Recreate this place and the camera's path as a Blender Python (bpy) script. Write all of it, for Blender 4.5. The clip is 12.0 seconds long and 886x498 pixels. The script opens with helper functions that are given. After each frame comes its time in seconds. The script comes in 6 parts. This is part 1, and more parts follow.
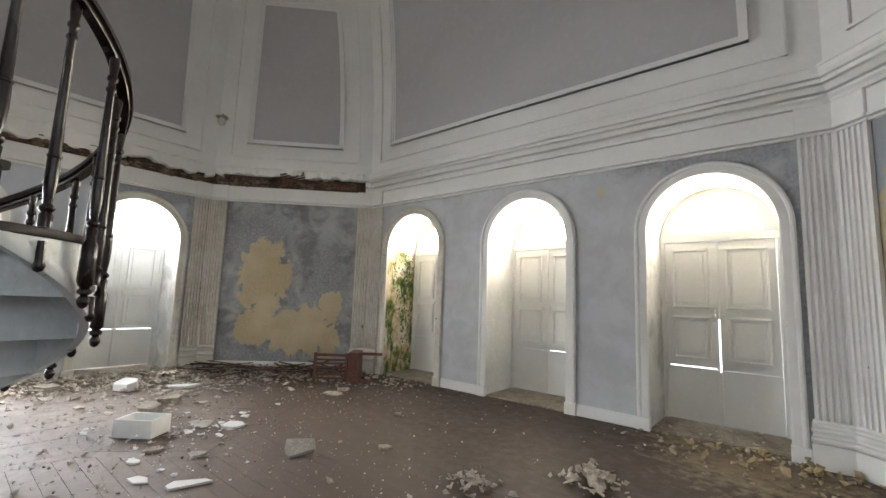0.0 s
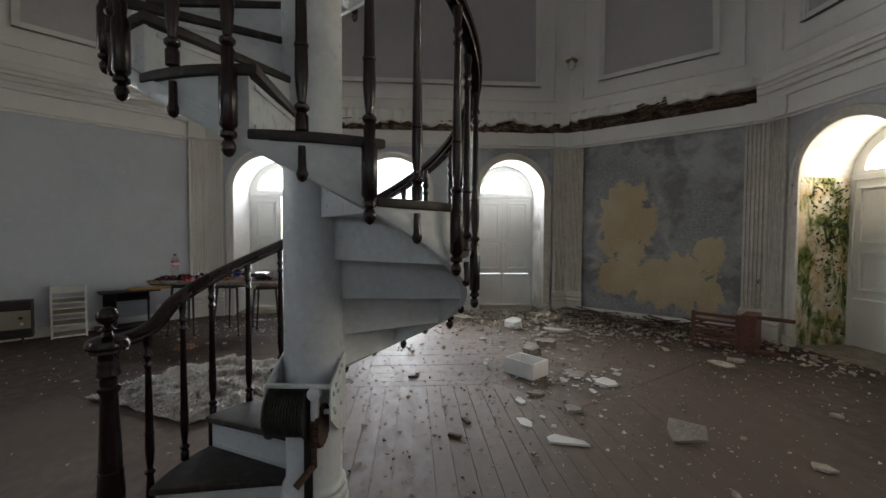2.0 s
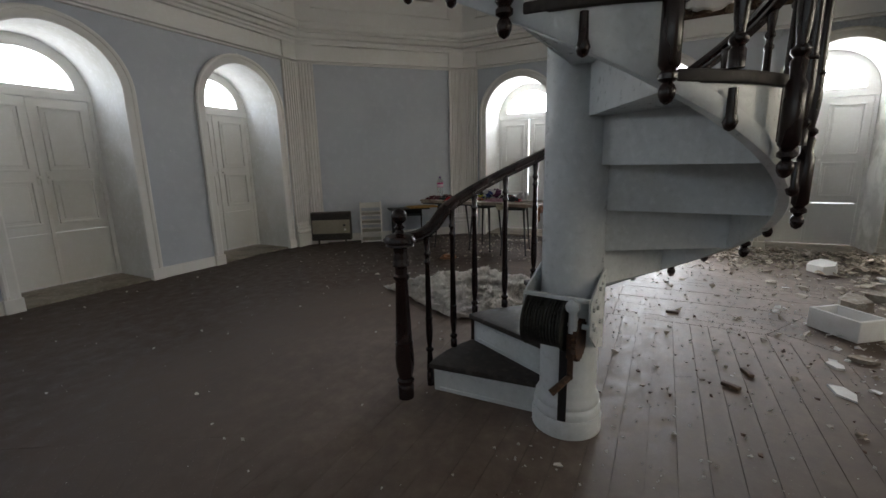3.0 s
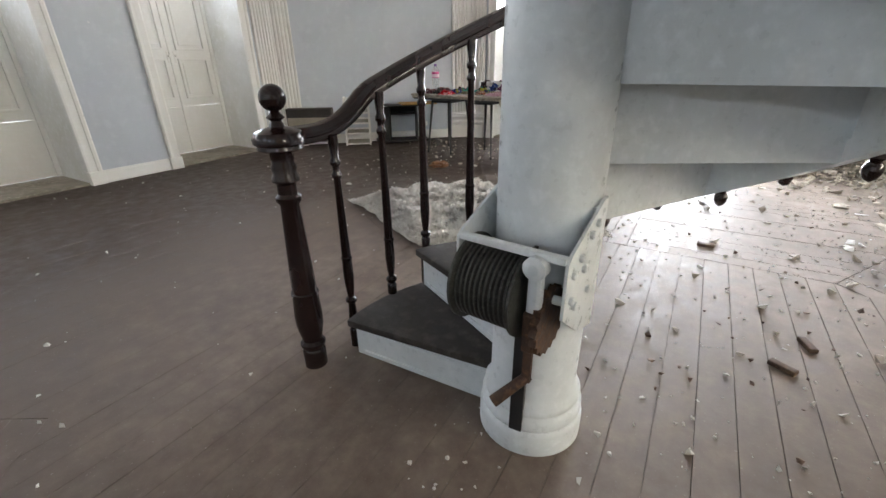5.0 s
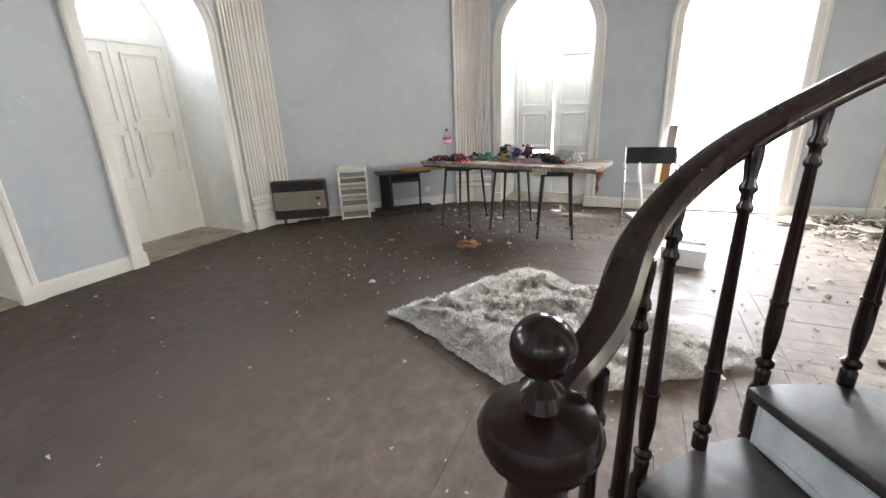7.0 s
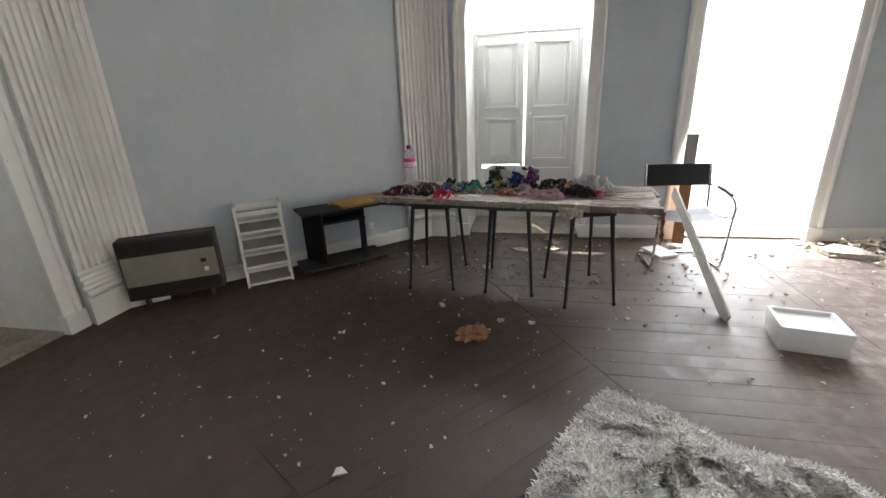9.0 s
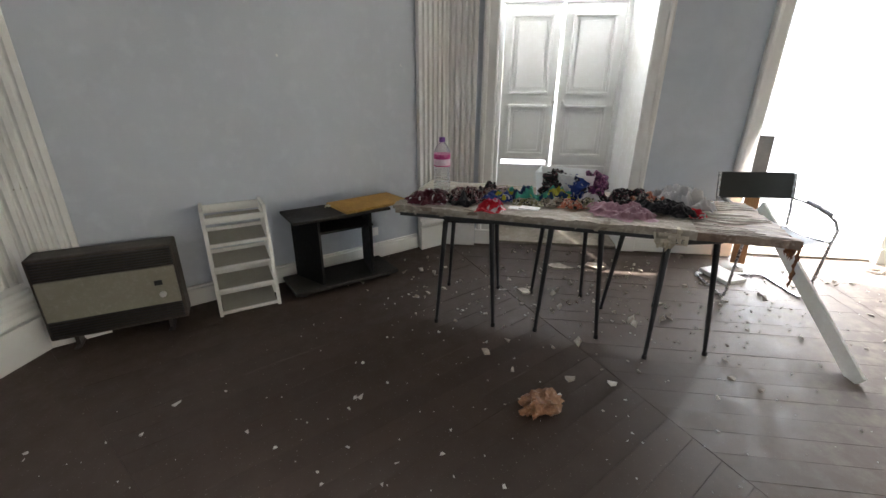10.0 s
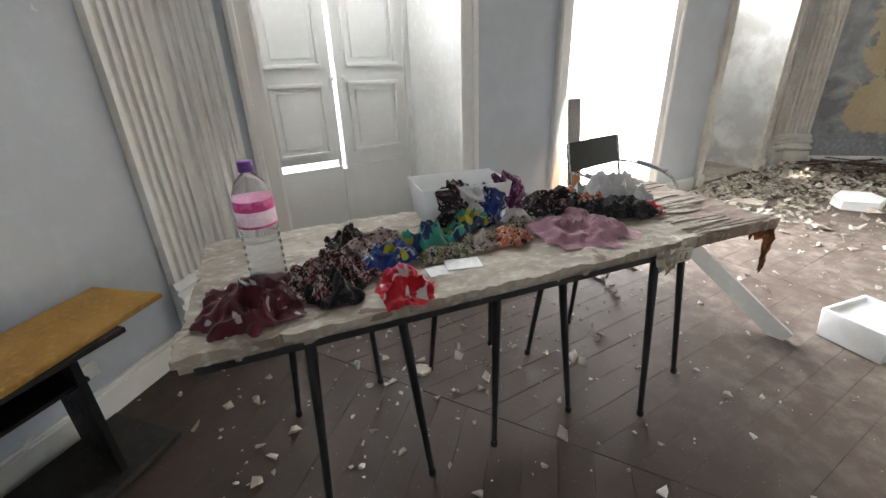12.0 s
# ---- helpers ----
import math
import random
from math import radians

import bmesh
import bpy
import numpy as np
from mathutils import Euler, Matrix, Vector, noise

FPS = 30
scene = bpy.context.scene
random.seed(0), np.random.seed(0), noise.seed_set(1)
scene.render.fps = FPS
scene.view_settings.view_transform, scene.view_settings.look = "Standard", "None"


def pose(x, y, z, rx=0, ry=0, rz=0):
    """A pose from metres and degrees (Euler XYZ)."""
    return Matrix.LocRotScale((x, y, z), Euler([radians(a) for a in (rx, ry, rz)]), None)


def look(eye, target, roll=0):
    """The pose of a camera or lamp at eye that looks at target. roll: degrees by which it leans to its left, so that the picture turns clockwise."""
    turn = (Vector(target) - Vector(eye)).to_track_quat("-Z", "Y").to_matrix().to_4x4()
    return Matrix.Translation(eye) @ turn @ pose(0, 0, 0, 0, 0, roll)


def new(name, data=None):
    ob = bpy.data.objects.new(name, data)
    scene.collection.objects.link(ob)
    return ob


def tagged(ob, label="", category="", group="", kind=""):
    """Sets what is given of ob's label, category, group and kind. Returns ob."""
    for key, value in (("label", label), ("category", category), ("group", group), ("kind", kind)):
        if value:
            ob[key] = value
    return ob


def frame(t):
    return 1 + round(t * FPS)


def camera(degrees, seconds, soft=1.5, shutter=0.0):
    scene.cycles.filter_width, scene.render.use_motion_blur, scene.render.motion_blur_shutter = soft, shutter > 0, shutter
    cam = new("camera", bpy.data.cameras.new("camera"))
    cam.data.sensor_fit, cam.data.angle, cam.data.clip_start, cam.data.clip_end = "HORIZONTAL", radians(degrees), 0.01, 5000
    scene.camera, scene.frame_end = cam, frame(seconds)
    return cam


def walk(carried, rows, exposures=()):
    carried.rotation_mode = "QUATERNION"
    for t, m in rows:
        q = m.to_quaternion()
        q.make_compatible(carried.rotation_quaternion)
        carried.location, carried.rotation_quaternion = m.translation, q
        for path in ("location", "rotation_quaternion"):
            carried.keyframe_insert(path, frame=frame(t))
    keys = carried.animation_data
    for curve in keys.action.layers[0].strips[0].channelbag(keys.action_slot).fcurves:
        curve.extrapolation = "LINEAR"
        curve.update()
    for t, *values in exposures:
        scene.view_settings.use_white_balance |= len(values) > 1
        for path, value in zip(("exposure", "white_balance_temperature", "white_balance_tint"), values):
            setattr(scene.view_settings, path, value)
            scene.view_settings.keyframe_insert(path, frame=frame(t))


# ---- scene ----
cam = camera(93.2, 12.0)
PATH = [
    (0, (0.8, -0.019, 1.354), (-0.469, 1.509, 1.587), 2.0),
    (0.5, (0.747, 0.223, 1.424), (-0.289, 1.922, 1.622), 3.3),
    (1, (0.558, 0.282, 1.463), (-0.612, 1.896, 1.62), 1.7),
    (1.5, (0.351, 0.222, 1.475), (-1.311, 1.328, 1.591), 0.2),
    (2, (0.274, 0.198, 1.434), (-1.72, 0.344, 1.362), 0.3),
    (2.5, (0.235, 0.083, 1.406), (-1.621, -0.635, 1.209), 0.8),
    (3, (0.15, 0.067, 1.321), (-1.584, -0.847, 0.926), -1.2),
    (3.2, (0.036, 0.059, 1.286), (-1.671, -0.847, 0.773), -1.8),
    (4.8, (-0.715, 0.089, 1.135), (-2.302, -0.772, 0.276), -1.3),
    (5, (-0.768, 0.023, 1.153), (-2.333, -0.918, 0.338), -0.8),
    (5.5, (-0.773, -0.134, 1.258), (-2.306, -1.171, 0.501), 0.6),
    (6, (-0.816, -0.482, 1.329), (-2.451, -1.455, 0.713), -1.5),
    (6.5, (-0.985, -0.774, 1.324), (-2.681, -1.662, 0.747), -1.7),
    (7, (-1.238, -1.09, 1.346), (-2.958, -1.892, 0.715), -2.3),
    (7.2, (-1.376, -1.228, 1.347), (-3.144, -1.947, 0.747), -3.0),
    (8.8, (-2.578, -2.142, 1.417), (-4.439, -2.538, 0.801), -3.1),
    (9, (-2.705, -2.282, 1.434), (-4.556, -2.659, 0.776), -2.4),
    (9.5, (-3.083, -2.566, 1.437), (-4.937, -2.896, 0.763), -1.9),
    (10, (-3.435, -2.859, 1.422), (-5.282, -3.092, 0.691), 0.5),
    (10.5, (-3.789, -3.085, 1.422), (-5.636, -3.017, 0.659), -0.7),
    (11, (-4.186, -3.218, 1.404), (-6.036, -3.027, 0.668), -2.1),
    (11.5, (-4.521, -3.268, 1.363), (-6.276, -2.717, 0.577), 1.5),
    (12, (-4.811, -3.294, 1.337), (-6.395, -2.38, 0.528), -2.1),
]
EXPOSURES = [(0.0, 3.2), (1.0, 2.65), (1.5, 2.3), (2.0, 1.95), (2.5, 1.74), (3.0, 2.02), (4.8, 3.48), (7.0, 3.78), (9.0, 3.0), (10.5, 3.12), (12.0, 3.3)]
walk(cam, [(t, look(eye, target, roll)) for t, eye, target, roll in PATH], EXPOSURES)

# ---------------------------------------------------------------- plan
XC, YC = -2.0, -0.15            # centre of the octagonal hall
R, HALF = 5.27, 3.2             # main walls: distance from the centre, half length
DIAG = (R + HALF) / math.sqrt(2)
DHALF = (R - HALF) / math.sqrt(2)
THICK = 0.95
OPEN, SPRING, SPACING = 0.60, 2.18, 2.15
T8 = math.tan(math.radians(22.5))
LEAF_AT = 0.72                  # depth of the door leaves in the wall


def wall_pose(angle):
    """Local x along the wall, y outwards, z up; the origin on the wall's inner face."""
    d = R if angle % 90 == 0 else DIAG
    return pose(XC, YC, 0, 0, 0, angle) @ pose(0, d, 0)


NORTH, NW, WEST, SW, SOUTH, SE, EAST, NE = 0, 45, 90, 135, 180, 225, 270, 315

# ---------------------------------------------------------------- light
world = bpy.data.worlds.new("sky")
scene.world = world
world.use_nodes = True
wn = world.node_tree.nodes
sky = wn.new("ShaderNodeTexSky")
sky.sky_type, sky.sun_disc = "NISHITA", False
sky.sun_elevation, sky.sun_rotation = math.radians(50), math.radians(200)
wn["Background"].inputs["Strength"].default_value = 0.15
world.node_tree.links.new(sky.outputs["Color"], wn["Background"].inputs["Color"])

sun = new("sun", bpy.data.lights.new("sun", "SUN"))
sun.data.energy, sun.data.angle, sun.data.color = 2.0, math.radians(0.6), (1.0, 0.95, 0.87)
sun.matrix_world = look((0, 0, 20), (11, 4, 0))


def window_lamp(name, angle, s, z, w, h, power, colour=(0.95, 0.97, 1.0), depth=0.97):
    """The sky's light through an opening."""
    ob = new(name, bpy.data.lights.new(name, "AREA"))
    ob.data.shape, ob.data.size, ob.data.size_y = "RECTANGLE", w, h
    ob.data.energy, ob.data.color = power, colour
    ob.matrix_world = wall_pose(angle) @ pose(s, depth, z, -90, 0, 0)
    return ob


FANLIGHTS = [(NORTH, -SPACING, 9.0), (NORTH, 0, 7.5), (NORTH, SPACING, 7.0), (WEST, -SPACING, 8.5), (WEST, SPACING, 11.5),
             (SOUTH, -SPACING, 2.3), (SOUTH, 0, 2.3), (SOUTH, SPACING, 2.3), (EAST, -SPACING, 0.7), (EAST, 0, 0.7), (EAST, SPACING, 0.7)]
for a_, s_, power_ in FANLIGHTS:
    window_lamp("fanlight_daylight", a_, s_, 2.45, 0.95, 0.5, power_, (1.0, 0.885, 0.70) if a_ == NORTH else (0.93, 0.965, 1.0))
window_lamp("doorway_daylight", WEST, 0, 1.35, 1.1, 2.5, 37.0, depth=0.80)

# ---------------------------------------------------------------- materials
def nodes_of(name):
    m = bpy.data.materials.new(name)
    m.use_nodes = True
    nt = m.node_tree
    return m, nt, nt.nodes["Principled BSDF"]


def tex_coord(nt, scale=(1, 1, 1)):
    tc, mp = nt.nodes.new("ShaderNodeTexCoord"), nt.nodes.new("ShaderNodeMapping")
    mp.inputs["Scale"].default_value = scale
    nt.links.new(tc.outputs["Object"], mp.inputs["Vector"])
    return mp.outputs["Vector"]


def tex_noise(nt, vec, scale, detail=4, rough=0.55, distortion=0.0):
    n = nt.nodes.new("ShaderNodeTexNoise")
    n.inputs["Scale"].default_value, n.inputs["Detail"].default_value = scale, detail
    n.inputs["Roughness"].default_value, n.inputs["Distortion"].default_value = rough, distortion
    nt.links.new(vec, n.inputs["Vector"])
    return n.outputs["Fac"]


def ramp(nt, fac, a, b):
    n = nt.nodes.new("ShaderNodeMapRange")
    n.inputs["From Min"].default_value, n.inputs["From Max"].default_value = a, b
    nt.links.new(fac, n.inputs["Value"])
    return n.outputs["Result"]


def mixc(nt, fac, a, b):
    n = nt.nodes.new("ShaderNodeMix")
    n.data_type = "RGBA"
    for sock, v in ((n.inputs[6], a), (n.inputs[7], b)):
        if isinstance(v, tuple):
            sock.default_value = (*v, 1)
        else:
            nt.links.new(v, sock)
    if isinstance(fac, float):
        n.inputs[0].default_value = fac
    else:
        nt.links.new(fac, n.inputs[0])
    return n.outputs[2]


def calc(nt, op, a, b=0.0):
    n = nt.nodes.new("ShaderNodeMath")
    n.operation = op
    for sock, v in zip(n.inputs, (a, b)):
        if isinstance(v, (int, float)):
            sock.default_value = v
        else:
            nt.links.new(v, sock)
    return n.outputs[0]


def bump(nt, bsdf, height, strength, dist=0.01):
    n = nt.nodes.new("ShaderNodeBump")
    n.inputs["Strength"].default_value, n.inputs["Distance"].default_value = strength, dist
    nt.links.new(height, n.inputs["Height"])
    nt.links.new(n.outputs["Normal"], bsdf.inputs["Normal"])


def surface(name, base, dark=None, light=None, rough=0.6, metal=0.0, big=1.2, fine=30.0, relief=0.15, stretch=(1, 1, 1),
            rand=0.0, spec=0.5, dist=0.004, chips=None):
    """A worn surface: large soft stains, fine grain, relief and gloss that follow the grain."""
    m, nt, b = nodes_of(name)
    dark = dark or tuple(c * 0.72 for c in base)
    light = light or tuple(min(0.9, c * 1.12) for c in base)
    v = tex_coord(nt, stretch)
    n1, n2 = tex_noise(nt, v, big, 5, 0.6, 0.4), tex_noise(nt, v, fine, 4, 0.6)
    c = mixc(nt, ramp(nt, n1, 0.36, 0.66), dark, base)
    c = mixc(nt, ramp(nt, n2, 0.50, 0.80), c, light)
    if chips:
        colour, scale, limit = chips
        nc = tex_noise(nt, v, scale, 3, 0.55, 0.6)
        c = mixc(nt, ramp(nt, nc, limit, limit + 0.015), c, colour)
    if rand:
        info = nt.nodes.new("ShaderNodeObjectInfo")
        hs = nt.nodes.new("ShaderNodeHueSaturation")
        nt.links.new(calc(nt, "ADD", calc(nt, "MULTIPLY", info.outputs["Random"], rand), 1 - rand / 2), hs.inputs["Value"])
        nt.links.new(c, hs.inputs["Color"])
        c = hs.outputs["Color"]
    nt.links.new(c, b.inputs["Base Color"])
    nt.links.new(ramp_to(nt, n2, rough - 0.1, min(1, rough + 0.12)), b.inputs["Roughness"])
    b.inputs["Metallic"].default_value = metal
    b.inputs["Specular IOR Level"].default_value = spec
    if relief:
        bump(nt, b, n2, relief, dist)
    return m


def ramp_to(nt, fac, lo, hi):
    n = nt.nodes.new("ShaderNodeMapRange")
    n.inputs["From Min"].default_value, n.inputs["From Max"].default_value = 0.3, 0.7
    n.inputs["To Min"].default_value, n.inputs["To Max"].default_value = lo, hi
    nt.links.new(fac, n.inputs["Value"])
    return n.outputs["Result"]


def peeled(name, spots, paint=(0.40, 0.44, 0.49), under=(0.62, 0.47, 0.24), grey=(0.33, 0.35, 0.37), mottle=0.5, stains=(), ragged=2.6):
    """Old blue distemper, mottled, that has come off an ochre coat in ragged spots (s, z, half width, half height)."""
    m, nt, b = nodes_of(name)
    v = tex_coord(nt)
    sep = nt.nodes.new("ShaderNodeSeparateXYZ")
    nt.links.new(v, sep.inputs[0])
    n1, n2, n3 = tex_noise(nt, v, 2.2, 6, 0.65, 0.3), tex_noise(nt, v, 26, 4), tex_noise(nt, v, 0.9, 3)
    edge = calc(nt, "MULTIPLY", calc(nt, "SUBTRACT", n1, 0.5), ragged)
    inside = None
    for s, z, a, h in spots:
        dx = calc(nt, "DIVIDE", calc(nt, "SUBTRACT", sep.outputs["X"], s), a)
        dz = calc(nt, "DIVIDE", calc(nt, "SUBTRACT", sep.outputs["Z"], z), h)
        r = calc(nt, "SQRT", calc(nt, "ADD", calc(nt, "MULTIPLY", dx, dx), calc(nt, "MULTIPLY", dz, dz)))
        f = calc(nt, "SUBTRACT", 1.0, r)
        inside = f if inside is None else calc(nt, "MAXIMUM", inside, f)
    hole = ramp(nt, calc(nt, "ADD", inside, edge), 0.0, 0.03)
    c = mixc(nt, ramp(nt, n1, 0.42, 0.58), grey, paint)
    c = mixc(nt, calc(nt, "MULTIPLY", ramp(nt, n3, 0.5, 0.72), mottle), c, (0.55, 0.57, 0.58))
    c = mixc(nt, calc(nt, "MULTIPLY", ramp(nt, n2, 0.55, 0.85), 0.4), c, (0.5, 0.52, 0.54))
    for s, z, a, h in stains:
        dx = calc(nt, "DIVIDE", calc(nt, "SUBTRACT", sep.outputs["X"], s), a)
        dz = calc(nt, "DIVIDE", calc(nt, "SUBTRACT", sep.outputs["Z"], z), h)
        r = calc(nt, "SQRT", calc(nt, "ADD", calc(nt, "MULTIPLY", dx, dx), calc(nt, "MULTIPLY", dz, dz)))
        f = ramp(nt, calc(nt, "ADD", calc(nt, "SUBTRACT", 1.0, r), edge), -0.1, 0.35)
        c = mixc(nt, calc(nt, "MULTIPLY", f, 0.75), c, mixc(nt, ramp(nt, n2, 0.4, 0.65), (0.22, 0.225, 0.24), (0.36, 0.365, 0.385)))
    u = mixc(nt, ramp(nt, n2, 0.35, 0.7), tuple(x * 0.85 for x in under), under)
    u = mixc(nt, ramp(nt, n3, 0.45, 0.7), u, (0.60, 0.52, 0.36))
    nt.links.new(mixc(nt, hole, c, u), b.inputs["Base Color"])
    b.inputs["Roughness"].default_value = 0.85
    bump(nt, b, calc(nt, "ADD", calc(nt, "MULTIPLY", hole, -1.0), calc(nt, "MULTIPLY", n2, 0.25)), 0.35, 0.012)
    return m


def dusty_floor(name):
    """Brown-red painted boards under a trodden dusty film and plaster powder; the better lit middle is coloured paler.
    """
    m, nt, b = nodes_of(name)
    tc = nt.nodes.new("ShaderNodeNewGeometry")
    pos = tc.outputs["Position"]
    info = nt.nodes.new("ShaderNodeObjectInfo")
    n1, n2, n3 = tex_noise(nt, pos, 0.7, 5, 0.6, 0.5), tex_noise(nt, pos, 9, 5, 0.65), tex_noise(nt, pos, 90, 3)
    wood = mixc(nt, info.outputs["Random"], (0.040, 0.025, 0.0175), (0.052, 0.033, 0.0235))
    dust_lit = mixc(nt, ramp(nt, n2, 0.3, 0.7), (0.160, 0.116, 0.093), (0.245, 0.195, 0.162))
    sep = nt.nodes.new("ShaderNodeSeparateXYZ")
    nt.links.new(pos, sep.inputs[0])
    north = None
    for x0, y0, rx, ry in ((-4.6, 0.7, 3.6, 2.4), (-2.3, -1.0, 1.9, 2.1)):      # thickest dust; the second patch also paints in the brighter light mid-floor
        ex, ey = calc(nt, "DIVIDE", calc(nt, "SUBTRACT", sep.outputs["X"], x0), rx), calc(nt, "DIVIDE", calc(nt, "SUBTRACT", sep.outputs["Y"], y0), ry)
        r = calc(nt, "SQRT", calc(nt, "ADD", calc(nt, "MULTIPLY", ex, ex), calc(nt, "MULTIPLY", ey, ey)))
        f = ramp_to2(nt, calc(nt, "ADD", r, calc(nt, "MULTIPLY", calc(nt, "SUBTRACT", n1, 0.5), 0.9)), 1.25, 0.35)
        north = f if north is None else calc(nt, "MAXIMUM", north, f)
    cover = calc(nt, "ADD", ramp(nt, n1, 0.12, 0.62), calc(nt, "MULTIPLY", ramp(nt, n2, 0.35, 0.75), 0.3))
    c = mixc(nt, calc(nt, "MULTIPLY", cover, calc(nt, "ADD", 0.06, calc(nt, "MULTIPLY", north, 0.88))), wood, dust_lit)
    powder = calc(nt, "MULTIPLY", ramp(nt, n2, 0.46, 0.66), calc(nt, "MULTIPLY", ramp(nt, n1, 0.40, 0.62), calc(nt, "MULTIPLY", north, ramp_to2(nt, sep.outputs["X"], -2.2, -6.0))))
    c = mixc(nt, calc(nt, "MULTIPLY", powder, 0.7), c, (0.42, 0.38, 0.32))
    ox = calc(nt, "DIVIDE", calc(nt, "SUBTRACT", sep.outputs["X"], 0.5), 0.9)
    oy = calc(nt, "DIVIDE", calc(nt, "SUBTRACT", sep.outputs["Y"], 5.0), 1.1)
    och = ramp_to2(nt, calc(nt, "ADD", calc(nt, "SQRT", calc(nt, "ADD", calc(nt, "MULTIPLY", ox, ox), calc(nt, "MULTIPLY", oy, oy))), calc(nt, "MULTIPLY", calc(nt, "SUBTRACT", n2, 0.5), 2.2)), 1.1, 0.6)
    c = mixc(nt, calc(nt, "MULTIPLY", och, 0.5), c, (0.33, 0.26, 0.16))
    c = mixc(nt, ramp(nt, n3, 0.66, 0.80), c, (0.30, 0.27, 0.24))
    nt.links.new(c, b.inputs["Base Color"])
    nt.links.new(ramp_to(nt, n2, 0.48, 0.80), b.inputs["Roughness"])
    b.inputs["Specular IOR Level"].default_value = 0.36
    bump(nt, b, n2, 0.2, 0.006)
    return m


def ramp_to2(nt, fac, a, b2):
    n = nt.nodes.new("ShaderNodeMapRange")
    n.inputs["From Min"].default_value, n.inputs["From Max"].default_value = a, b2
    nt.links.new(fac, n.inputs["Value"])
    return n.outputs["Result"]


def glass(name, rough=0.02, colour=(1, 1, 1)):
    m, nt, b = nodes_of(name)
    b.inputs["Base Color"].default_value = (*colour, 1)
    b.inputs["Roughness"].default_value, b.inputs["Transmission Weight"].default_value, b.inputs["IOR"].default_value = rough, 1.0, 1.45
    return m


M_BLUE = surface("blue_plaster", (0.555, 0.585, 0.635), (0.49, 0.52, 0.57), (0.58, 0.61, 0.655), 0.75, big=0.7, fine=9, relief=0.06, chips=((0.76, 0.76, 0.75), 5.5, 0.735))
M_DIRTY = surface("damp_stained_cream", (0.68, 0.655, 0.59), (0.55, 0.515, 0.44), (0.73, 0.71, 0.66), 0.8, big=2.0, fine=16, relief=0.12, chips=((0.20, 0.17, 0.12), 7.0, 0.72))
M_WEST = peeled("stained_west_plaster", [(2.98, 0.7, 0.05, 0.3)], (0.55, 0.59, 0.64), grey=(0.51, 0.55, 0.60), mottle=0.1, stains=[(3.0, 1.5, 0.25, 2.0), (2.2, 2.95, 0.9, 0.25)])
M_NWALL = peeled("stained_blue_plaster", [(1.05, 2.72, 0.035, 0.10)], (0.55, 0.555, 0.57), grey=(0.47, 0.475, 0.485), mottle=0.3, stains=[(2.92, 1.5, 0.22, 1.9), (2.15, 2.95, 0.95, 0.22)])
M_NW = peeled("peeling_plaster", [(-0.42, 1.60, 0.44, 0.72), (-0.55, 0.72, 0.36, 0.34), (0.35, 0.66, 0.72, 0.40), (0.78, 1.12, 0.16, 0.36)], (0.385, 0.39, 0.40), (0.51, 0.405, 0.255), grey=(0.20, 0.20, 0.202), mottle=0.55, stains=[(-0.7, 2.3, 0.7, 0.5), (0.7, 1.5, 0.4, 0.8), (0.0, 0.2, 1.4, 0.25)])
M_NE = peeled("peeling_ochre_plaster", [(0.45, 1.85, 1.9, 1.5), (0.35, 1.05, 1.75, 0.95), (0.6, 2.3, 1.8, 0.85)], (0.38, 0.375, 0.38), (0.48, 0.385, 0.245), ragged=1.3)
M_CREAM = surface("cream_paint", (0.80, 0.79, 0.765), (0.75, 0.735, 0.70), (0.82, 0.815, 0.80), 0.65, big=1.3, fine=18, relief=0.05, chips=((0.45, 0.41, 0.34), 8.0, 0.75))
M_WHITE = surface("white_paint", (0.78, 0.77, 0.74), (0.66, 0.64, 0.59), (0.82, 0.81, 0.79), 0.5, big=1.6, fine=25, relief=0.06)
M_DOOR = surface("door_white_paint", (0.80, 0.795, 0.775), (0.75, 0.74, 0.71), (0.82, 0.815, 0.80), 0.42, big=1.5, fine=20, relief=0.05)
M_REVEAL = surface("white_limewash", (0.76, 0.76, 0.75), (0.66, 0.65, 0.61), (0.82, 0.82, 0.82), 0.7, big=1.8, fine=18, relief=0.08)
M_WORNREV = peeled("peeling_limewash", [(0, -5, 0.1, 0.1)], (0.70, 0.69, 0.66), (0.58, 0.48, 0.32), (0.46, 0.45, 0.42), 0.6, ragged=2.0)
M_GREY = surface("grey_vault_plaster", (0.50, 0.485, 0.49), (0.45, 0.435, 0.44), (0.53, 0.515, 0.52), 0.8, big=0.5, fine=10, relief=0.04)
M_ROT = surface("rotten_timber", (0.125, 0.068, 0.042), (0.035, 0.022, 0.016), (0.27, 0.18, 0.11), 0.9, big=3, fine=24, relief=0.6)
M_FLOOR = dusty_floor("dusty_boards")
M_MAHOG = surface("dark_mahogany", (0.020, 0.0085, 0.0075), (0.016, 0.007, 0.006), (0.023, 0.0095, 0.008), 0.24, big=3, fine=5, relief=0.0, stretch=(1, 1, 0.3))
M_TREAD = surface("dusty_dark_tread", (0.036, 0.028, 0.025), (0.02, 0.015, 0.013), (0.09, 0.078, 0.068), 0.62, big=3, fine=18, relief=0.08)
M_METAL = surface("blue_white_enamel", (0.67, 0.71, 0.735), (0.57, 0.60, 0.61), (0.72, 0.75, 0.77), 0.33, big=1.8, fine=30, relief=0.04)
M_GLASS = glass("clear_glass")
M_GROUND = surface("pale_gravel", (0.50, 0.47, 0.42), rough=0.9, big=0.3, fine=20)
M_MOSS, _nt, _b = nodes_of("mossy_plaster")
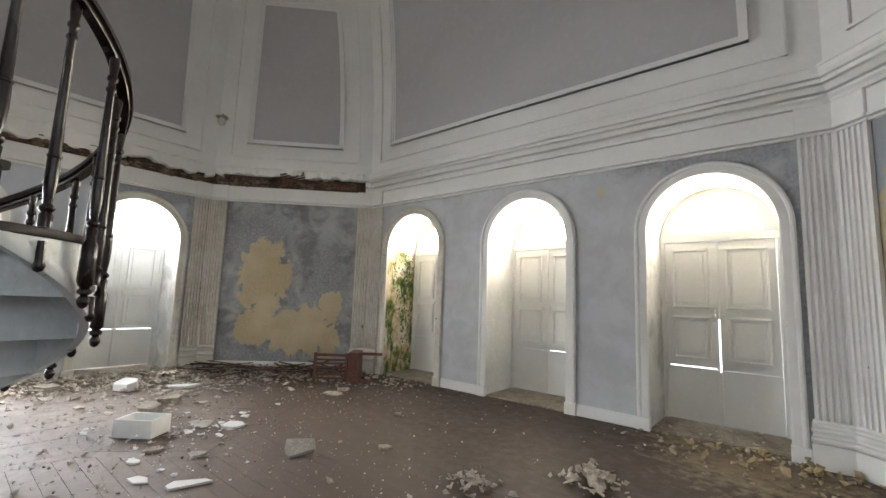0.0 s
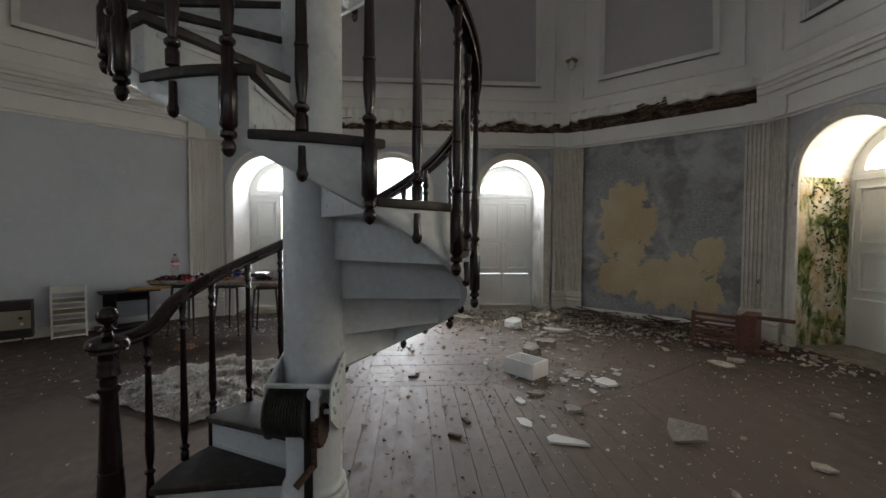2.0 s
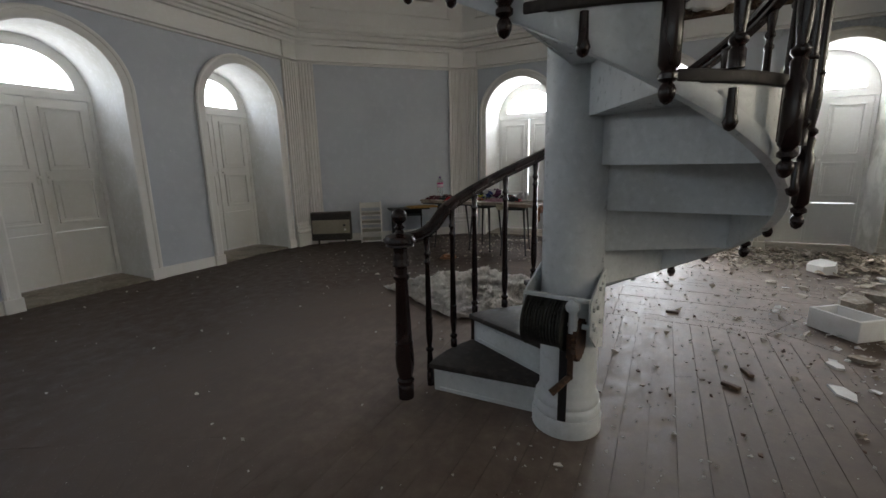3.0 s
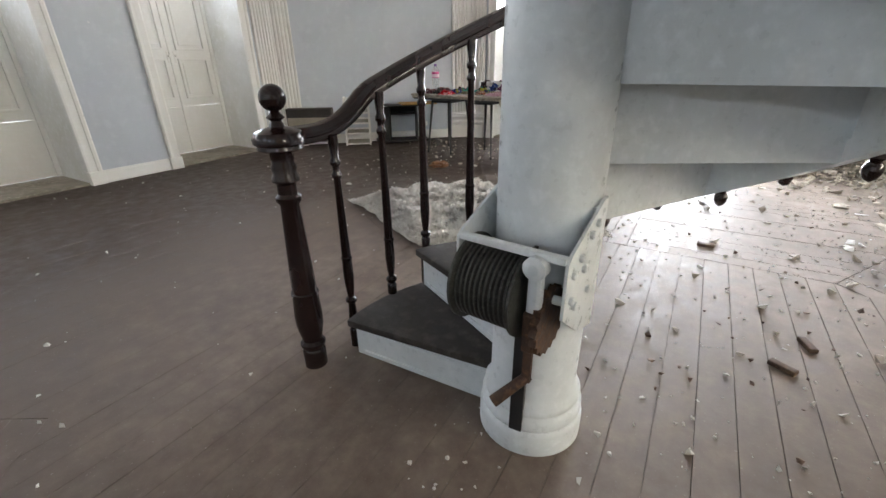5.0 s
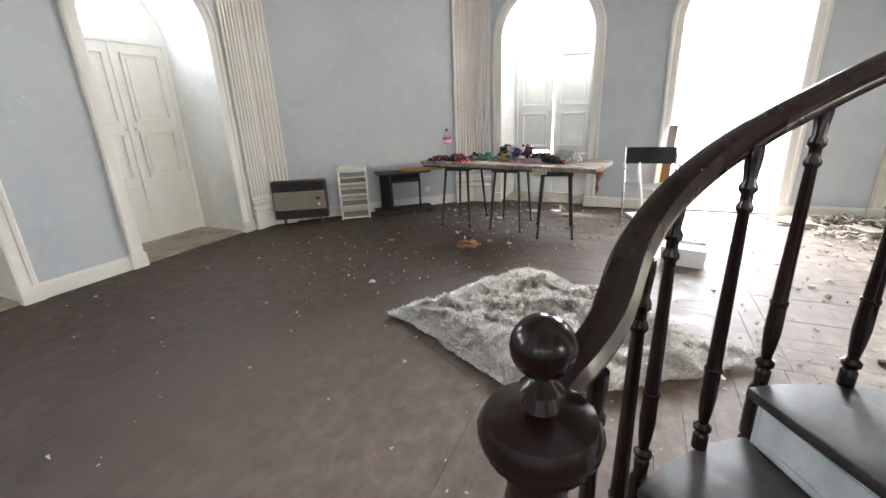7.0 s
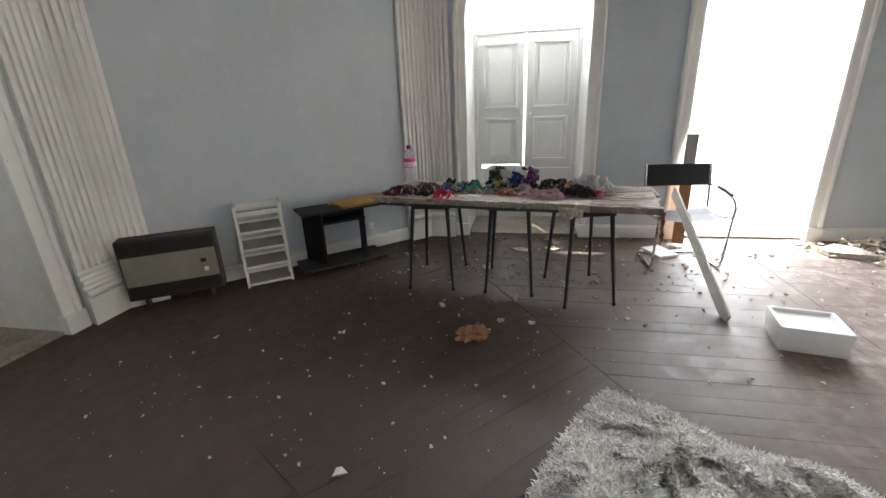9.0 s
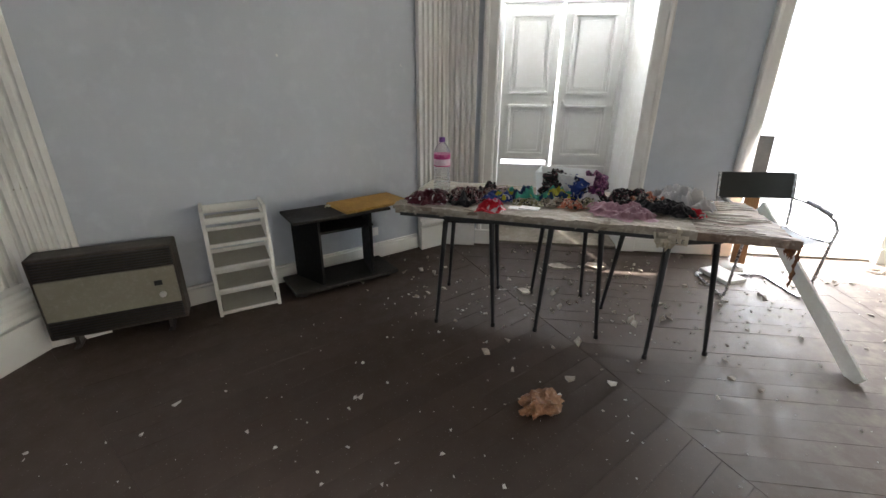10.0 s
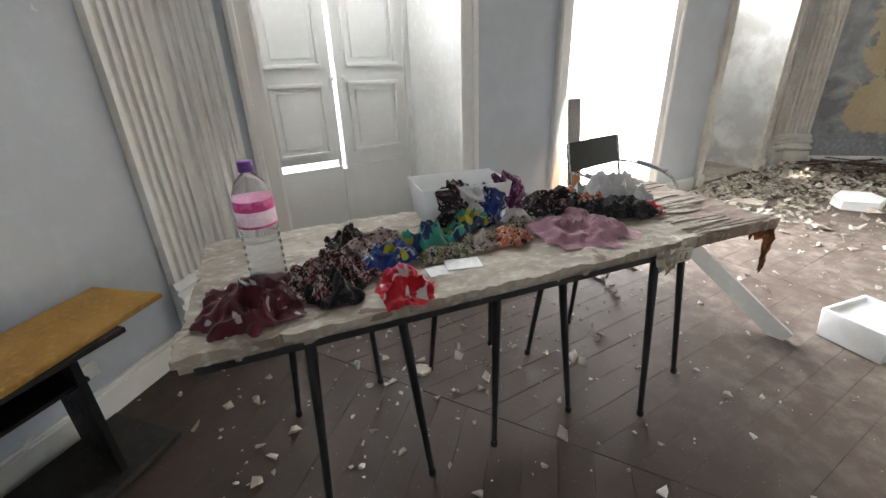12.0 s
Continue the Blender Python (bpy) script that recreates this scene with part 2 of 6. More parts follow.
_v = tex_coord(_nt)
_n1, _n2, _n3 = tex_noise(_nt, _v, 3.2, 6, 0.65, 0.5), tex_noise(_nt, tex_coord(_nt, (1, 1, 0.45)), 5.5, 6, 0.7, 0.6), tex_noise(_nt, _v, 30, 4)
_c = mixc(_nt, ramp(_nt, _n1, 0.40, 0.60), (0.52, 0.37, 0.20), (0.70, 0.67, 0.56))
_c = mixc(_nt, ramp(_nt, _n2, 0.47, 0.56), _c, (0.16, 0.20, 0.05))
_c = mixc(_nt, ramp(_nt, calc(_nt, "ADD", _n2, calc(_nt, "MULTIPLY", _n3, 0.2)), 0.68, 0.74), _c, (0.03, 0.05, 0.012))
_nt.links.new(_c, _b.inputs["Base Color"])
_b.inputs["Roughness"].default_value = 0.9
bump(_nt, _b, _n3, 0.5, 0.01)
M_BLACK = surface("black_lacquer", (0.02, 0.02, 0.022), rough=0.4, big=6, fine=60)
M_PLASTER = surface("fallen_plaster", (0.52, 0.47, 0.40), (0.28, 0.23, 0.18), (0.66, 0.63, 0.58), 0.9, big=5, fine=30, relief=0.3, rand=0.4)
M_MORTAR = surface("old_mortar", (0.24, 0.17, 0.11), (0.08, 0.055, 0.04), (0.40, 0.32, 0.24), 0.9, big=6, fine=30, relief=0.4)
M_SILL = surface("pale_sill", (0.30, 0.26, 0.21), (0.17, 0.14, 0.11), (0.42, 0.38, 0.33), 0.8, big=3, fine=25)
M_LEAF = surface("creeper_green", (0.07, 0.11, 0.025), (0.03, 0.05, 0.012), (0.16, 0.18, 0.05), 0.7, big=9, fine=60)
M_PAPER = surface("white_paper", (0.72, 0.71, 0.69), rough=0.8, big=9, fine=60, relief=0.03)
M_RUBBER = surface("black_rubber", (0.015, 0.015, 0.015), rough=0.8, big=9, fine=60)
M_SEAT = surface("dark_seat_board", (0.035, 0.025, 0.022), rough=0.55, big=5, fine=40)
M_PET, _nt, _b = nodes_of("clear_plastic")
_b.inputs["Base Color"].default_value = (0.93, 0.95, 0.97, 1)
_b.inputs["Roughness"].default_value, _b.inputs["Transmission Weight"].default_value, _b.inputs["IOR"].default_value = 0.12, 0.86, 1.16
M_LABEL = surface("pink_label", (0.62, 0.06, 0.26), (0.50, 0.04, 0.20), (0.70, 0.30, 0.42), 0.5, big=20, fine=60, relief=0.0)
M_LABELPALE = surface("pale_label", (0.78, 0.68, 0.74), (0.70, 0.45, 0.56), (0.82, 0.78, 0.80), 0.5, big=30, fine=70, relief=0.0)
M_CAP = surface("purple_plastic", (0.16, 0.05, 0.30), rough=0.35, big=20, fine=80, relief=0.0)
M_DARKMETAL = surface("dark_brown_enamel", (0.035, 0.025, 0.020), rough=0.5, big=6, fine=50)
M_HEATCASE = surface("brown_steel", (0.055, 0.042, 0.033), (0.03, 0.024, 0.02), (0.10, 0.08, 0.065), 0.55, big=5, fine=50)
M_HEATER = surface("grey_green_enamel", (0.29, 0.268, 0.21), (0.24, 0.22, 0.17), (0.33, 0.31, 0.255), 0.45, big=3, fine=50, relief=0.03)
M_SHELFDUST = surface("dusty_board", (0.38, 0.36, 0.31), (0.34, 0.32, 0.27), (0.40, 0.38, 0.34), 0.85, big=6, fine=30, relief=0.0)
M_BLACKWOOD = surface("black_veneer", (0.010, 0.010, 0.010), (0.007, 0.007, 0.007), (0.022, 0.021, 0.02), 0.6, spec=0.3, big=4, fine=40)
M_STANDTOP = surface("dusty_black_veneer", (0.036, 0.032, 0.028), (0.022, 0.020, 0.018), (0.07, 0.063, 0.055), 0.65, spec=0.35, big=4, fine=35)
M_YELLOW = surface("worn_yellow_board", (0.46, 0.25, 0.045), (0.34, 0.17, 0.03), (0.55, 0.36, 0.12), 0.6, big=6, fine=45)
M_BIN, _nt, _b = nodes_of("translucent_white_plastic")
_b.inputs["Base Color"].default_value = (0.90, 0.91, 0.91, 1)
_b.inputs["Roughness"].default_value, _b.inputs["Transmission Weight"].default_value = 0.45, 0.55
M_CHROME = surface("dull_chrome", (0.55, 0.55, 0.56), rough=0.25, metal=1.0, big=8, fine=60, relief=0.02)
M_GREYPAD = surface("grey_leatherette", (0.20, 0.20, 0.21), (0.14, 0.14, 0.15), (0.28, 0.28, 0.29), 0.6, big=6, fine=80)
M_SLING = surface("black_leatherette", (0.02, 0.024, 0.024), rough=0.55, big=6, fine=90)
M_PALEBOARD = surface("pale_board", (0.46, 0.43, 0.40), rough=0.7, big=4, fine=40)
M_ORANGEWOOD = surface("orange_pine", (0.42, 0.20, 0.07), (0.32, 0.14, 0.05), (0.50, 0.28, 0.12), 0.6, big=4, fine=40, stretch=(3, 3, 0.4))
M_FOAM = surface("white_polystyrene", (0.80, 0.80, 0.80), (0.70, 0.69, 0.67), (0.84, 0.84, 0.84), 0.8, big=5, fine=120, relief=0.12)
M_RUG = surface("rug_backing", (0.60, 0.56, 0.51), rough=0.95, big=4, fine=80)
M_RUGPILE, _nt, _b = nodes_of("shaggy_wool")
_g = _nt.nodes.new("ShaderNodeNewGeometry")
_c = mixc(_nt, _g.outputs["Random Per Island"], (0.66, 0.62, 0.575), (0.92, 0.90, 0.875))
_nt.links.new(mixc(_nt, ramp(_nt, tex_noise(_nt, tex_coord(_nt), 4.0, 5), 0.35, 0.65), mixc(_nt, 0.2, _c, (0.46, 0.41, 0.35)), _c), _b.inputs["Base Color"])
_b.inputs["Roughness"].default_value = 0.95
M_BAG = surface("orange_brown_film", (0.32, 0.15, 0.07), (0.20, 0.09, 0.045), (0.46, 0.27, 0.16), 0.4, big=14, fine=60)
M_CHAIRWOOD = surface("reddish_brown_wood", (0.16, 0.055, 0.033), (0.09, 0.035, 0.022), (0.22, 0.10, 0.06), 0.5, big=5, fine=40)
M_BRASS = surface("dull_brass", (0.42, 0.34, 0.20), (0.25, 0.19, 0.11), (0.55, 0.47, 0.32), 0.35, 0.85, big=8, fine=50, relief=0.03)
M_PALEGLASS = surface("milky_glass", (0.75, 0.75, 0.73), rough=0.15, big=8, fine=60, relief=0.0)
M_FLAKE = surface("plaster_flake", (0.62, 0.60, 0.56), (0.45, 0.42, 0.37), (0.72, 0.71, 0.68), 0.9, big=1.5, fine=40, relief=0.0)
M_SLABGREY = surface("grey_plaster_slab", (0.40, 0.37, 0.33), (0.28, 0.25, 0.22), (0.52, 0.50, 0.46), 0.9, big=6, fine=40, relief=0.3)
M_OCHRE = surface("ochre_fragments", (0.48, 0.37, 0.21), (0.34, 0.26, 0.15), (0.62, 0.55, 0.42), 0.9, big=4, fine=40, relief=0.2)

# ---------------------------------------------------------------- mesh helpers
def mesh_of(name, bm, *mats, smooth=False):
    bmesh.ops.recalc_face_normals(bm, faces=bm.faces)
    me = bpy.data.meshes.new(name)
    bm.to_mesh(me)
    bm.free()
    for m in mats:
        me.materials.append(m)
    if smooth:
        me.polygons.foreach_set("use_smooth", [True] * len(me.polygons))
        me.set_sharp_from_angle(angle=math.radians(40))
    return me


def put(name, bm, mats, m=None, label="", category="", kind="", group="", smooth=False):
    mats = mats if isinstance(mats, tuple) else (mats,)
    ob = new(name, mesh_of(name, bm, *mats, smooth=smooth))
    if m is not None:
        ob.matrix_world = m
    return tagged(ob, label, category, group, kind)


def part(name, bm, mats, parent, label="", smooth=False):
    mats = mats if isinstance(mats, tuple) else (mats,)
    ob = new(name, mesh_of(name, bm, *mats, smooth=smooth))
    ob.parent = parent
    return tagged(ob, label)


def thing(name, m, label, category, group="", kind=""):
    ob = new(name)
    ob.matrix_world = m
    return tagged(ob, label, category, group, kind)


def box(bm, x0, x1, y0, y1, z0, z1, bevel=0.0, m=None, mat=0):
    r = bmesh.ops.create_cube(bm, size=1)
    vs = r["verts"]
    for v in vs:
        v.co = Vector(((x0 + x1) / 2 + v.co.x * (x1 - x0), (y0 + y1) / 2 + v.co.y * (y1 - y0), (z0 + z1) / 2 + v.co.z * (z1 - z0)))
    fs = {f for v in vs for f in v.link_faces}
    for f in fs:
        f.material_index = mat
    if bevel:
        out = bmesh.ops.bevel(bm, geom=list({e for v in vs for e in v.link_edges}), offset=bevel, segments=2, affect="EDGES", profile=0.5)
        vs = list({v for f in out["faces"] for v in f.verts} | {v for v in vs if v.is_valid})
    if m is not None:
        bmesh.ops.transform(bm, matrix=m, verts=vs)
    return vs


def bx(*a, **k):
    bm = bmesh.new()
    box(bm, *a, **k)
    return bm


def lathe(bm, prof, seg=20, m=None):
    """A turned body round z: prof is a list of (radius, z)."""
    rows, made = [], []
    for r, z in prof:
        row = [bm.verts.new((r * math.cos(2 * math.pi * i / seg), r * math.sin(2 * math.pi * i / seg), z)) for i in range(seg)]
        rows.append(row)
        made += row
    for a, b in zip(rows, rows[1:]):
        for i in range(seg):
            j = (i + 1) % seg
            bm.faces.new((a[i], a[j], b[j], b[i]))
    bm.faces.new(rows[0][::-1])
    bm.faces.new(rows[-1])
    if m is not None:
        bmesh.ops.transform(bm, matrix=m, verts=made)
    return made


def rod(bm, a, b, r0, r1=None, seg=10):
    a, b = Vector(a), Vector(b)
    r1 = r0 if r1 is None else r1
    q = (b - a).to_track_quat("Z", "Y").to_matrix().to_4x4()
    return lathe(bm, [(r0, 0), (r1, (b - a).length)], seg, Matrix.Translation(a) @ q)


def sweep(bm, path, frames, prof, closed=False):
    """A section carried along a path; frames give the section's two directions at every point."""
    rows = [[bm.verts.new(p + u * a + v * b) for a, b in prof] for p, (u, v) in zip(path, frames)]
    n = len(prof)
    pairs = list(zip(rows, rows[1:])) + ([(rows[-1], rows[0])] if closed else [])
    for a, b in pairs:
        for i in range(n):
            j = (i + 1) % n
            bm.faces.new((a[i], a[j], b[j], b[i]))
    if not closed:
        bm.faces.new(rows[0][::-1])
        bm.faces.new(rows[-1])


def tube(bm, pts, r, seg=8):
    pts = [Vector(p) for p in pts]
    frames = []
    up = Vector((0, 0, 1))
    for i, p in enumerate(pts):
        d = (pts[min(i + 1, len(pts) - 1)] - pts[max(i - 1, 0)]).normalized()
        u = d.cross(up)
        u = d.cross(Vector((1, 0, 0))) if u.length < 0.05 else u
        u.normalize()
        if frames and u.dot(frames[-1][0]) < 0:
            u = -u
        frames.append((u, u.cross(d).normalized()))
    sweep(bm, pts, frames, [(r * math.cos(2 * math.pi * k / seg), r * math.sin(2 * math.pi * k / seg)) for k in range(seg)])


def arch_points(s, hw, spring, n=24, z0=0.0):
    pts = [(s - hw, z0)]
    pts += [(s - hw * math.cos(math.pi * i / n), spring + hw * math.sin(math.pi * i / n)) for i in range(n + 1)]
    return pts + [(s + hw, z0)]


# ---------------------------------------------------------------- walls
WALL_TOP = 3.05


def main_wall(name, angle, mat, label, openings=(-SPACING, 0, SPACING), worn=()):
    """A thick wall with arched openings cut through it."""
    bm = bmesh.new()
    xs = [-HALF] + [v for s in openings for v in (s - OPEN, s + OPEN)] + [HALF]

    def sx(x, d):
        return x + (math.copysign(THICK * T8, x) if d and abs(abs(x) - HALF) < 1e-6 else 0)

    def quad(pts, mi):
        f = bm.faces.new([bm.verts.new(p) for p in pts])
        f.material_index = mi

    for d in (0.0, THICK):
        for i in range(0, len(xs), 2):
            a, b = sx(xs[i], d), sx(xs[i + 1], d)
            quad([(a, d, 0), (b, d, 0), (b, d, SPRING), (a, d, SPRING)], 0)
            quad([(a, d, SPRING), (b, d, SPRING), (b, d, WALL_TOP), (a, d, WALL_TOP)], 0)
        for s in openings:
            p = arch_points(s, OPEN, SPRING)[1:-1]
            for (x0, z0), (x1, z1) in zip(p, p[1:]):
                quad([(x0, d, z0), (x1, d, z1), (x1, d, WALL_TOP), (x0, d, WALL_TOP)], 0)
    for s in openings:
        p = arch_points(s, OPEN, SPRING)
        for (x0, z0), (x1, z1) in zip(p, p[1:]):
            quad([(x0, 0, z0), (x1, 0, z1), (x1, THICK, z1), (x0, THICK, z0)], 2 if s in worn else 1)
    for e in (-1, 1):
        quad([(e * HALF, 0, 0), (e * (HALF + THICK * T8), THICK, 0), (e * (HALF + THICK * T8), THICK, WALL_TOP), (e * HALF, 0, WALL_TOP)], 0)
    bmesh.ops.remove_doubles(bm, verts=bm.verts, dist=1e-5)
    return put(name, bm, (mat, M_REVEAL, M_WORNREV), wall_pose(angle), label, "wall", "structure")


def blank_wall(name, angle, mat, label, half):
    bm = bmesh.new()
    k = half + THICK * T8
    vs = [bm.verts.new(p) for z in (0, WALL_TOP) for p in ((-half, 0, z), (half, 0, z), (k, THICK, z), (-k, THICK, z))]
    for f in ((0, 1, 5, 4), (1, 2, 6, 5), (2, 3, 7, 6), (3, 0, 4, 7), (4, 5, 6, 7), (3, 2, 1, 0)):
        bm.faces.new([vs[i] for i in f])
    return put(name, bm, mat, wall_pose(angle), label, "wall", "structure")


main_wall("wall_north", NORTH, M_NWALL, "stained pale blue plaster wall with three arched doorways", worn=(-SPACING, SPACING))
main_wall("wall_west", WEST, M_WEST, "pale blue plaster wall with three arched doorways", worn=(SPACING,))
main_wall("wall_south", SOUTH, M_BLUE, "pale blue plaster wall with three arched doorways")
main_wall("wall_east", EAST, M_BLUE, "pale blue plaster wall with three arched doorways")
blank_wall("wall_northwest", NW, M_NW, "blue plaster wall peeling to ochre patches", DHALF)
blank_wall("wall_southwest", SW, M_BLUE, "plain pale blue plaster wall between fluted pilasters", DHALF)
blank_wall("wall_northeast", NE, M_NE, "ochre plaster wall with torn blue paint", DHALF)
blank_wall("wall_southeast", SE, M_BLUE, "plain pale blue plaster wall", DHALF)


def ring_piece(name, angle, prof, mats, label, s0=None, s1=None, category="cornice"):
    """A moulding along one wall, mitred into its neighbours; prof: (inwards, z) from the wall's face."""
    half = HALF if angle % 90 == 0 else DHALF
    bm = bmesh.new()
    ends = []
    for e, lim in ((-1, s0), (1, s1)):
        ends.append([bm.verts.new((lim if lim is not None else e * (half - p * T8), -p, z)) for p, z in prof])
    n = len(prof)
    for i in range(n):
        j = (i + 1) % n
        bm.faces.new((ends[0][i], ends[0][j], ends[1][j], ends[1][i]))
    bm.faces.new(ends[0])
    bm.faces.new(ends[1][::-1])
    return put(name, bm, mats, wall_pose(angle), label, category, "structure")


FRIEZE = [(-0.2, 2.985), (0.045, 2.985), (0.045, 3.005), (0.018, 3.007), (0.018, 3.018), (0.07, 3.02), (0.07, 3.042), (0.05, 3.048), (0.05, 3.262), (0.02, 3.264), (0.02, 3.27), (-0.2, 3.27)]
CORNICE = [(-0.2, 3.272), (0.075, 3.272), (0.09, 3.30), (0.12, 3.32), (0.12, 3.345), (0.08, 3.347), (0.08, 3.358), (0.15, 3.36), (0.20, 3.40), (0.16, 3.402), (0.16, 3.414), (0.225, 3.416), (0.225, 3.455),
           (0.19, 3.457), (0.19, 3.468), (0.24, 3.47), (0.265, 3.50), (0.275, 3.545), (0.285, 3.55), (0.285, 3.575), (0.17, 3.60), (0.17, 3.66), (-0.2, 3.66)]
ALL_WALLS = (NORTH, NW, WEST, SW, SOUTH, SE, EAST, NE)
for a_ in ALL_WALLS:
    ring_piece("frieze", a_, FRIEZE, M_CREAM, "cream painted plaster frieze above the wall", category="frieze")
    if a_ == NW:
        ring_piece("cornice", a_, CORNICE, M_CREAM, "broken end of the cream plaster cornice", s0=1.30)
    elif a_ == WEST:
        ring_piece("cornice", a_, CORNICE, M_CREAM, "cream plaster cornice, broken off towards its end", s1=-1.3)
    else:
        ring_piece("cornice", a_, CORNICE, M_CREAM, "moulded cream plaster cornice")

# ---------------------------------------------------------------- vault
V0, VH, VTOP = 3.66, 7.2, 8.4
INSET = 0.17


def vault_in(z):
    u = max(0.0, (z - 3.9) / VH)
    return INSET + 5.1 * (1 - math.sqrt(max(0.0, 1 - u * u)))


def vault_strip(bm, half, s0, s1, z0, z1, proud, n=14, mat=0):
    """A piece of the vault's curved face between two margins; s0, s1: metres from the two edges, or signed offsets."""
    rows = []
    for i in range(n + 1):
        z = z0 + (z1 - z0) * i / n
        p = vault_in(z)
        h = half - p * T8
        rows.append((bm.verts.new((s0(h), -p - proud, z)), bm.verts.new((s1(h), -p - proud, z))))
    for a, b in zip(rows, rows[1:]):
        bm.faces.new((a[0], a[1], b[1], b[0])).material_index = mat
    return rows


def vault_bar(bm, half, s0, s1, z0, z1, proud, n=14):
    """A raised moulding on the vault's face, with sides."""
    a = vault_strip(bm, half, s0, s1, z0, z1, proud, n)
    b = vault_strip(bm, half, s0, s1, z0, z1, -0.03, n)
    for k in (0, 1):
        for i in range(n):
            bm.faces.new((a[i][k], a[i + 1][k], b[i + 1][k], b[i][k]))
    for i in (0, n):
        bm.faces.new((a[i][0], a[i][1], b[i][1], b[i][0]))


for a_ in ALL_WALLS:
    half = HALF if a_ % 90 == 0 else DHALF
    bm = bmesh.new()
    vault_strip(bm, half, lambda h: -h, lambda h: h, V0, VTOP, 0.0, 24)
    back = vault_strip(bm, half, lambda h: -h - 0.3, lambda h: h + 0.3, V0, VTOP, -0.35, 24)
    vault = put("vault_face", bm, M_CREAM, wall_pose(a_), "cream plaster face of the octagonal vault", "vault", "structure", smooth=True)
    bm = bmesh.new()
    mg, zb, zt = 0.60, 4.10, (7.3 if a_ % 90 == 0 else 6.55)
    vault_strip(bm, half, lambda h: -h + mg, lambda h: h - mg, zb, zt, 0.008, 20)
    part("panel", bm, M_GREY, vault, "grey-mauve painted field", smooth=True)
    bm = bmesh.new()
    for w, pr in ((0.085, 0.022), (0.060, 0.045), (0.030, 0.065)):
        vault_bar(bm, half, lambda h: -h + mg - 0.07, lambda h: -h + mg - 0.07 + w, zb - 0.07, zt + 0.07, pr)
        vault_bar(bm, half, lambda h: h - mg + 0.07 - w, lambda h: h - mg + 0.07, zb - 0.07, zt + 0.07, pr)
        vault_bar(bm, half, lambda h: -h + mg - 0.07, lambda h: h - mg + 0.07, zb - 0.07, zb - 0.07 + w, pr + 0.002, 2)
        vault_bar(bm, half, lambda h: -h + mg - 0.07, lambda h: h - mg + 0.07, zt + 0.07 - w, zt + 0.07, pr + 0.002, 2)
    part("panel_moulding", bm, M_CREAM, vault)
    bm = bmesh.new()
    vault_bar(bm, half, lambda h: -h + 0.24, lambda h: -h + 0.27, 3.78, VTOP - 0.1, 0.032, 20)
    vault_bar(bm, half, lambda h: h - 0.27, lambda h: h - 0.24, 3.78, VTOP - 0.1, 0.032, 20)
    vault_bar(bm, half, lambda h: -h + 0.24, lambda h: h - 0.24, 3.78, 3.81, 0.034, 2)
    part("outer_moulding", bm, M_CREAM, vault)
bm = bmesh.new()
bmesh.ops.create_circle(bm, cap_ends=True, segments=8, radius=7.5, matrix=pose(XC, YC, VTOP - 0.02, 0, 0, 22.5))
bmesh.ops.solidify(bm, geom=bm.faces[:], thickness=0.2)
put("ceiling", bm, M_CREAM, None, "cream plaster top of the vault", "ceiling", "structure")

# ---------------------------------------------------------------- rotten cornice
def lath_mess(name, angle, s0, s1, n, seed, label):
    """Torn laths, joist ends and mortar where the cornice has come down."""
    rnd = random.Random(seed)
    root = ring_piece("rotten_cornice", angle, [(-0.2, 3.272), (0.02, 3.272), (0.03, 3.36), (-0.02, 3.40), (0.0, 3.50), (0.0, 3.658), (-0.2, 3.658)], M_ROT, label, s0, s1)
    s0 = -DHALF if s0 is None else s0
    s1 = HALF if s1 is None else s1
    bm = bmesh.new()
    for k in range(n):
        s, ln, th = rnd.uniform(s0 + 0.1, s1 - 0.1), rnd.uniform(0.12, 0.5), rnd.uniform(0.008, 0.03)
        m = pose(s, -rnd.uniform(0.0, 0.10), rnd.uniform(3.285, 3.45), rnd.uniform(-20, 20), rnd.uniform(-7, 7), rnd.uniform(-9, 9))
        box(bm, -ln / 2, ln / 2, -0.05, 0.05, -th / 2, th / 2, m=m)
    part("broken_lath", bm, M_ROT, root)
    bm = bmesh.new()
    for k in range(n):
        s = rnd.uniform(s0 + 0.1, s1 - 0.1)
        w = rnd.uniform(0.02, 0.06)
        box(bm, -w, w, -0.06, 0.06, -w, w, m=pose(s, -0.02, rnd.uniform(3.31, 3.43), *[rnd.uniform(0, 40) for _ in range(3)]))
    part("mortar_lump", bm, M_MORTAR, root)
    for ob in root.children:
        tagged(ob, kind="stuff")


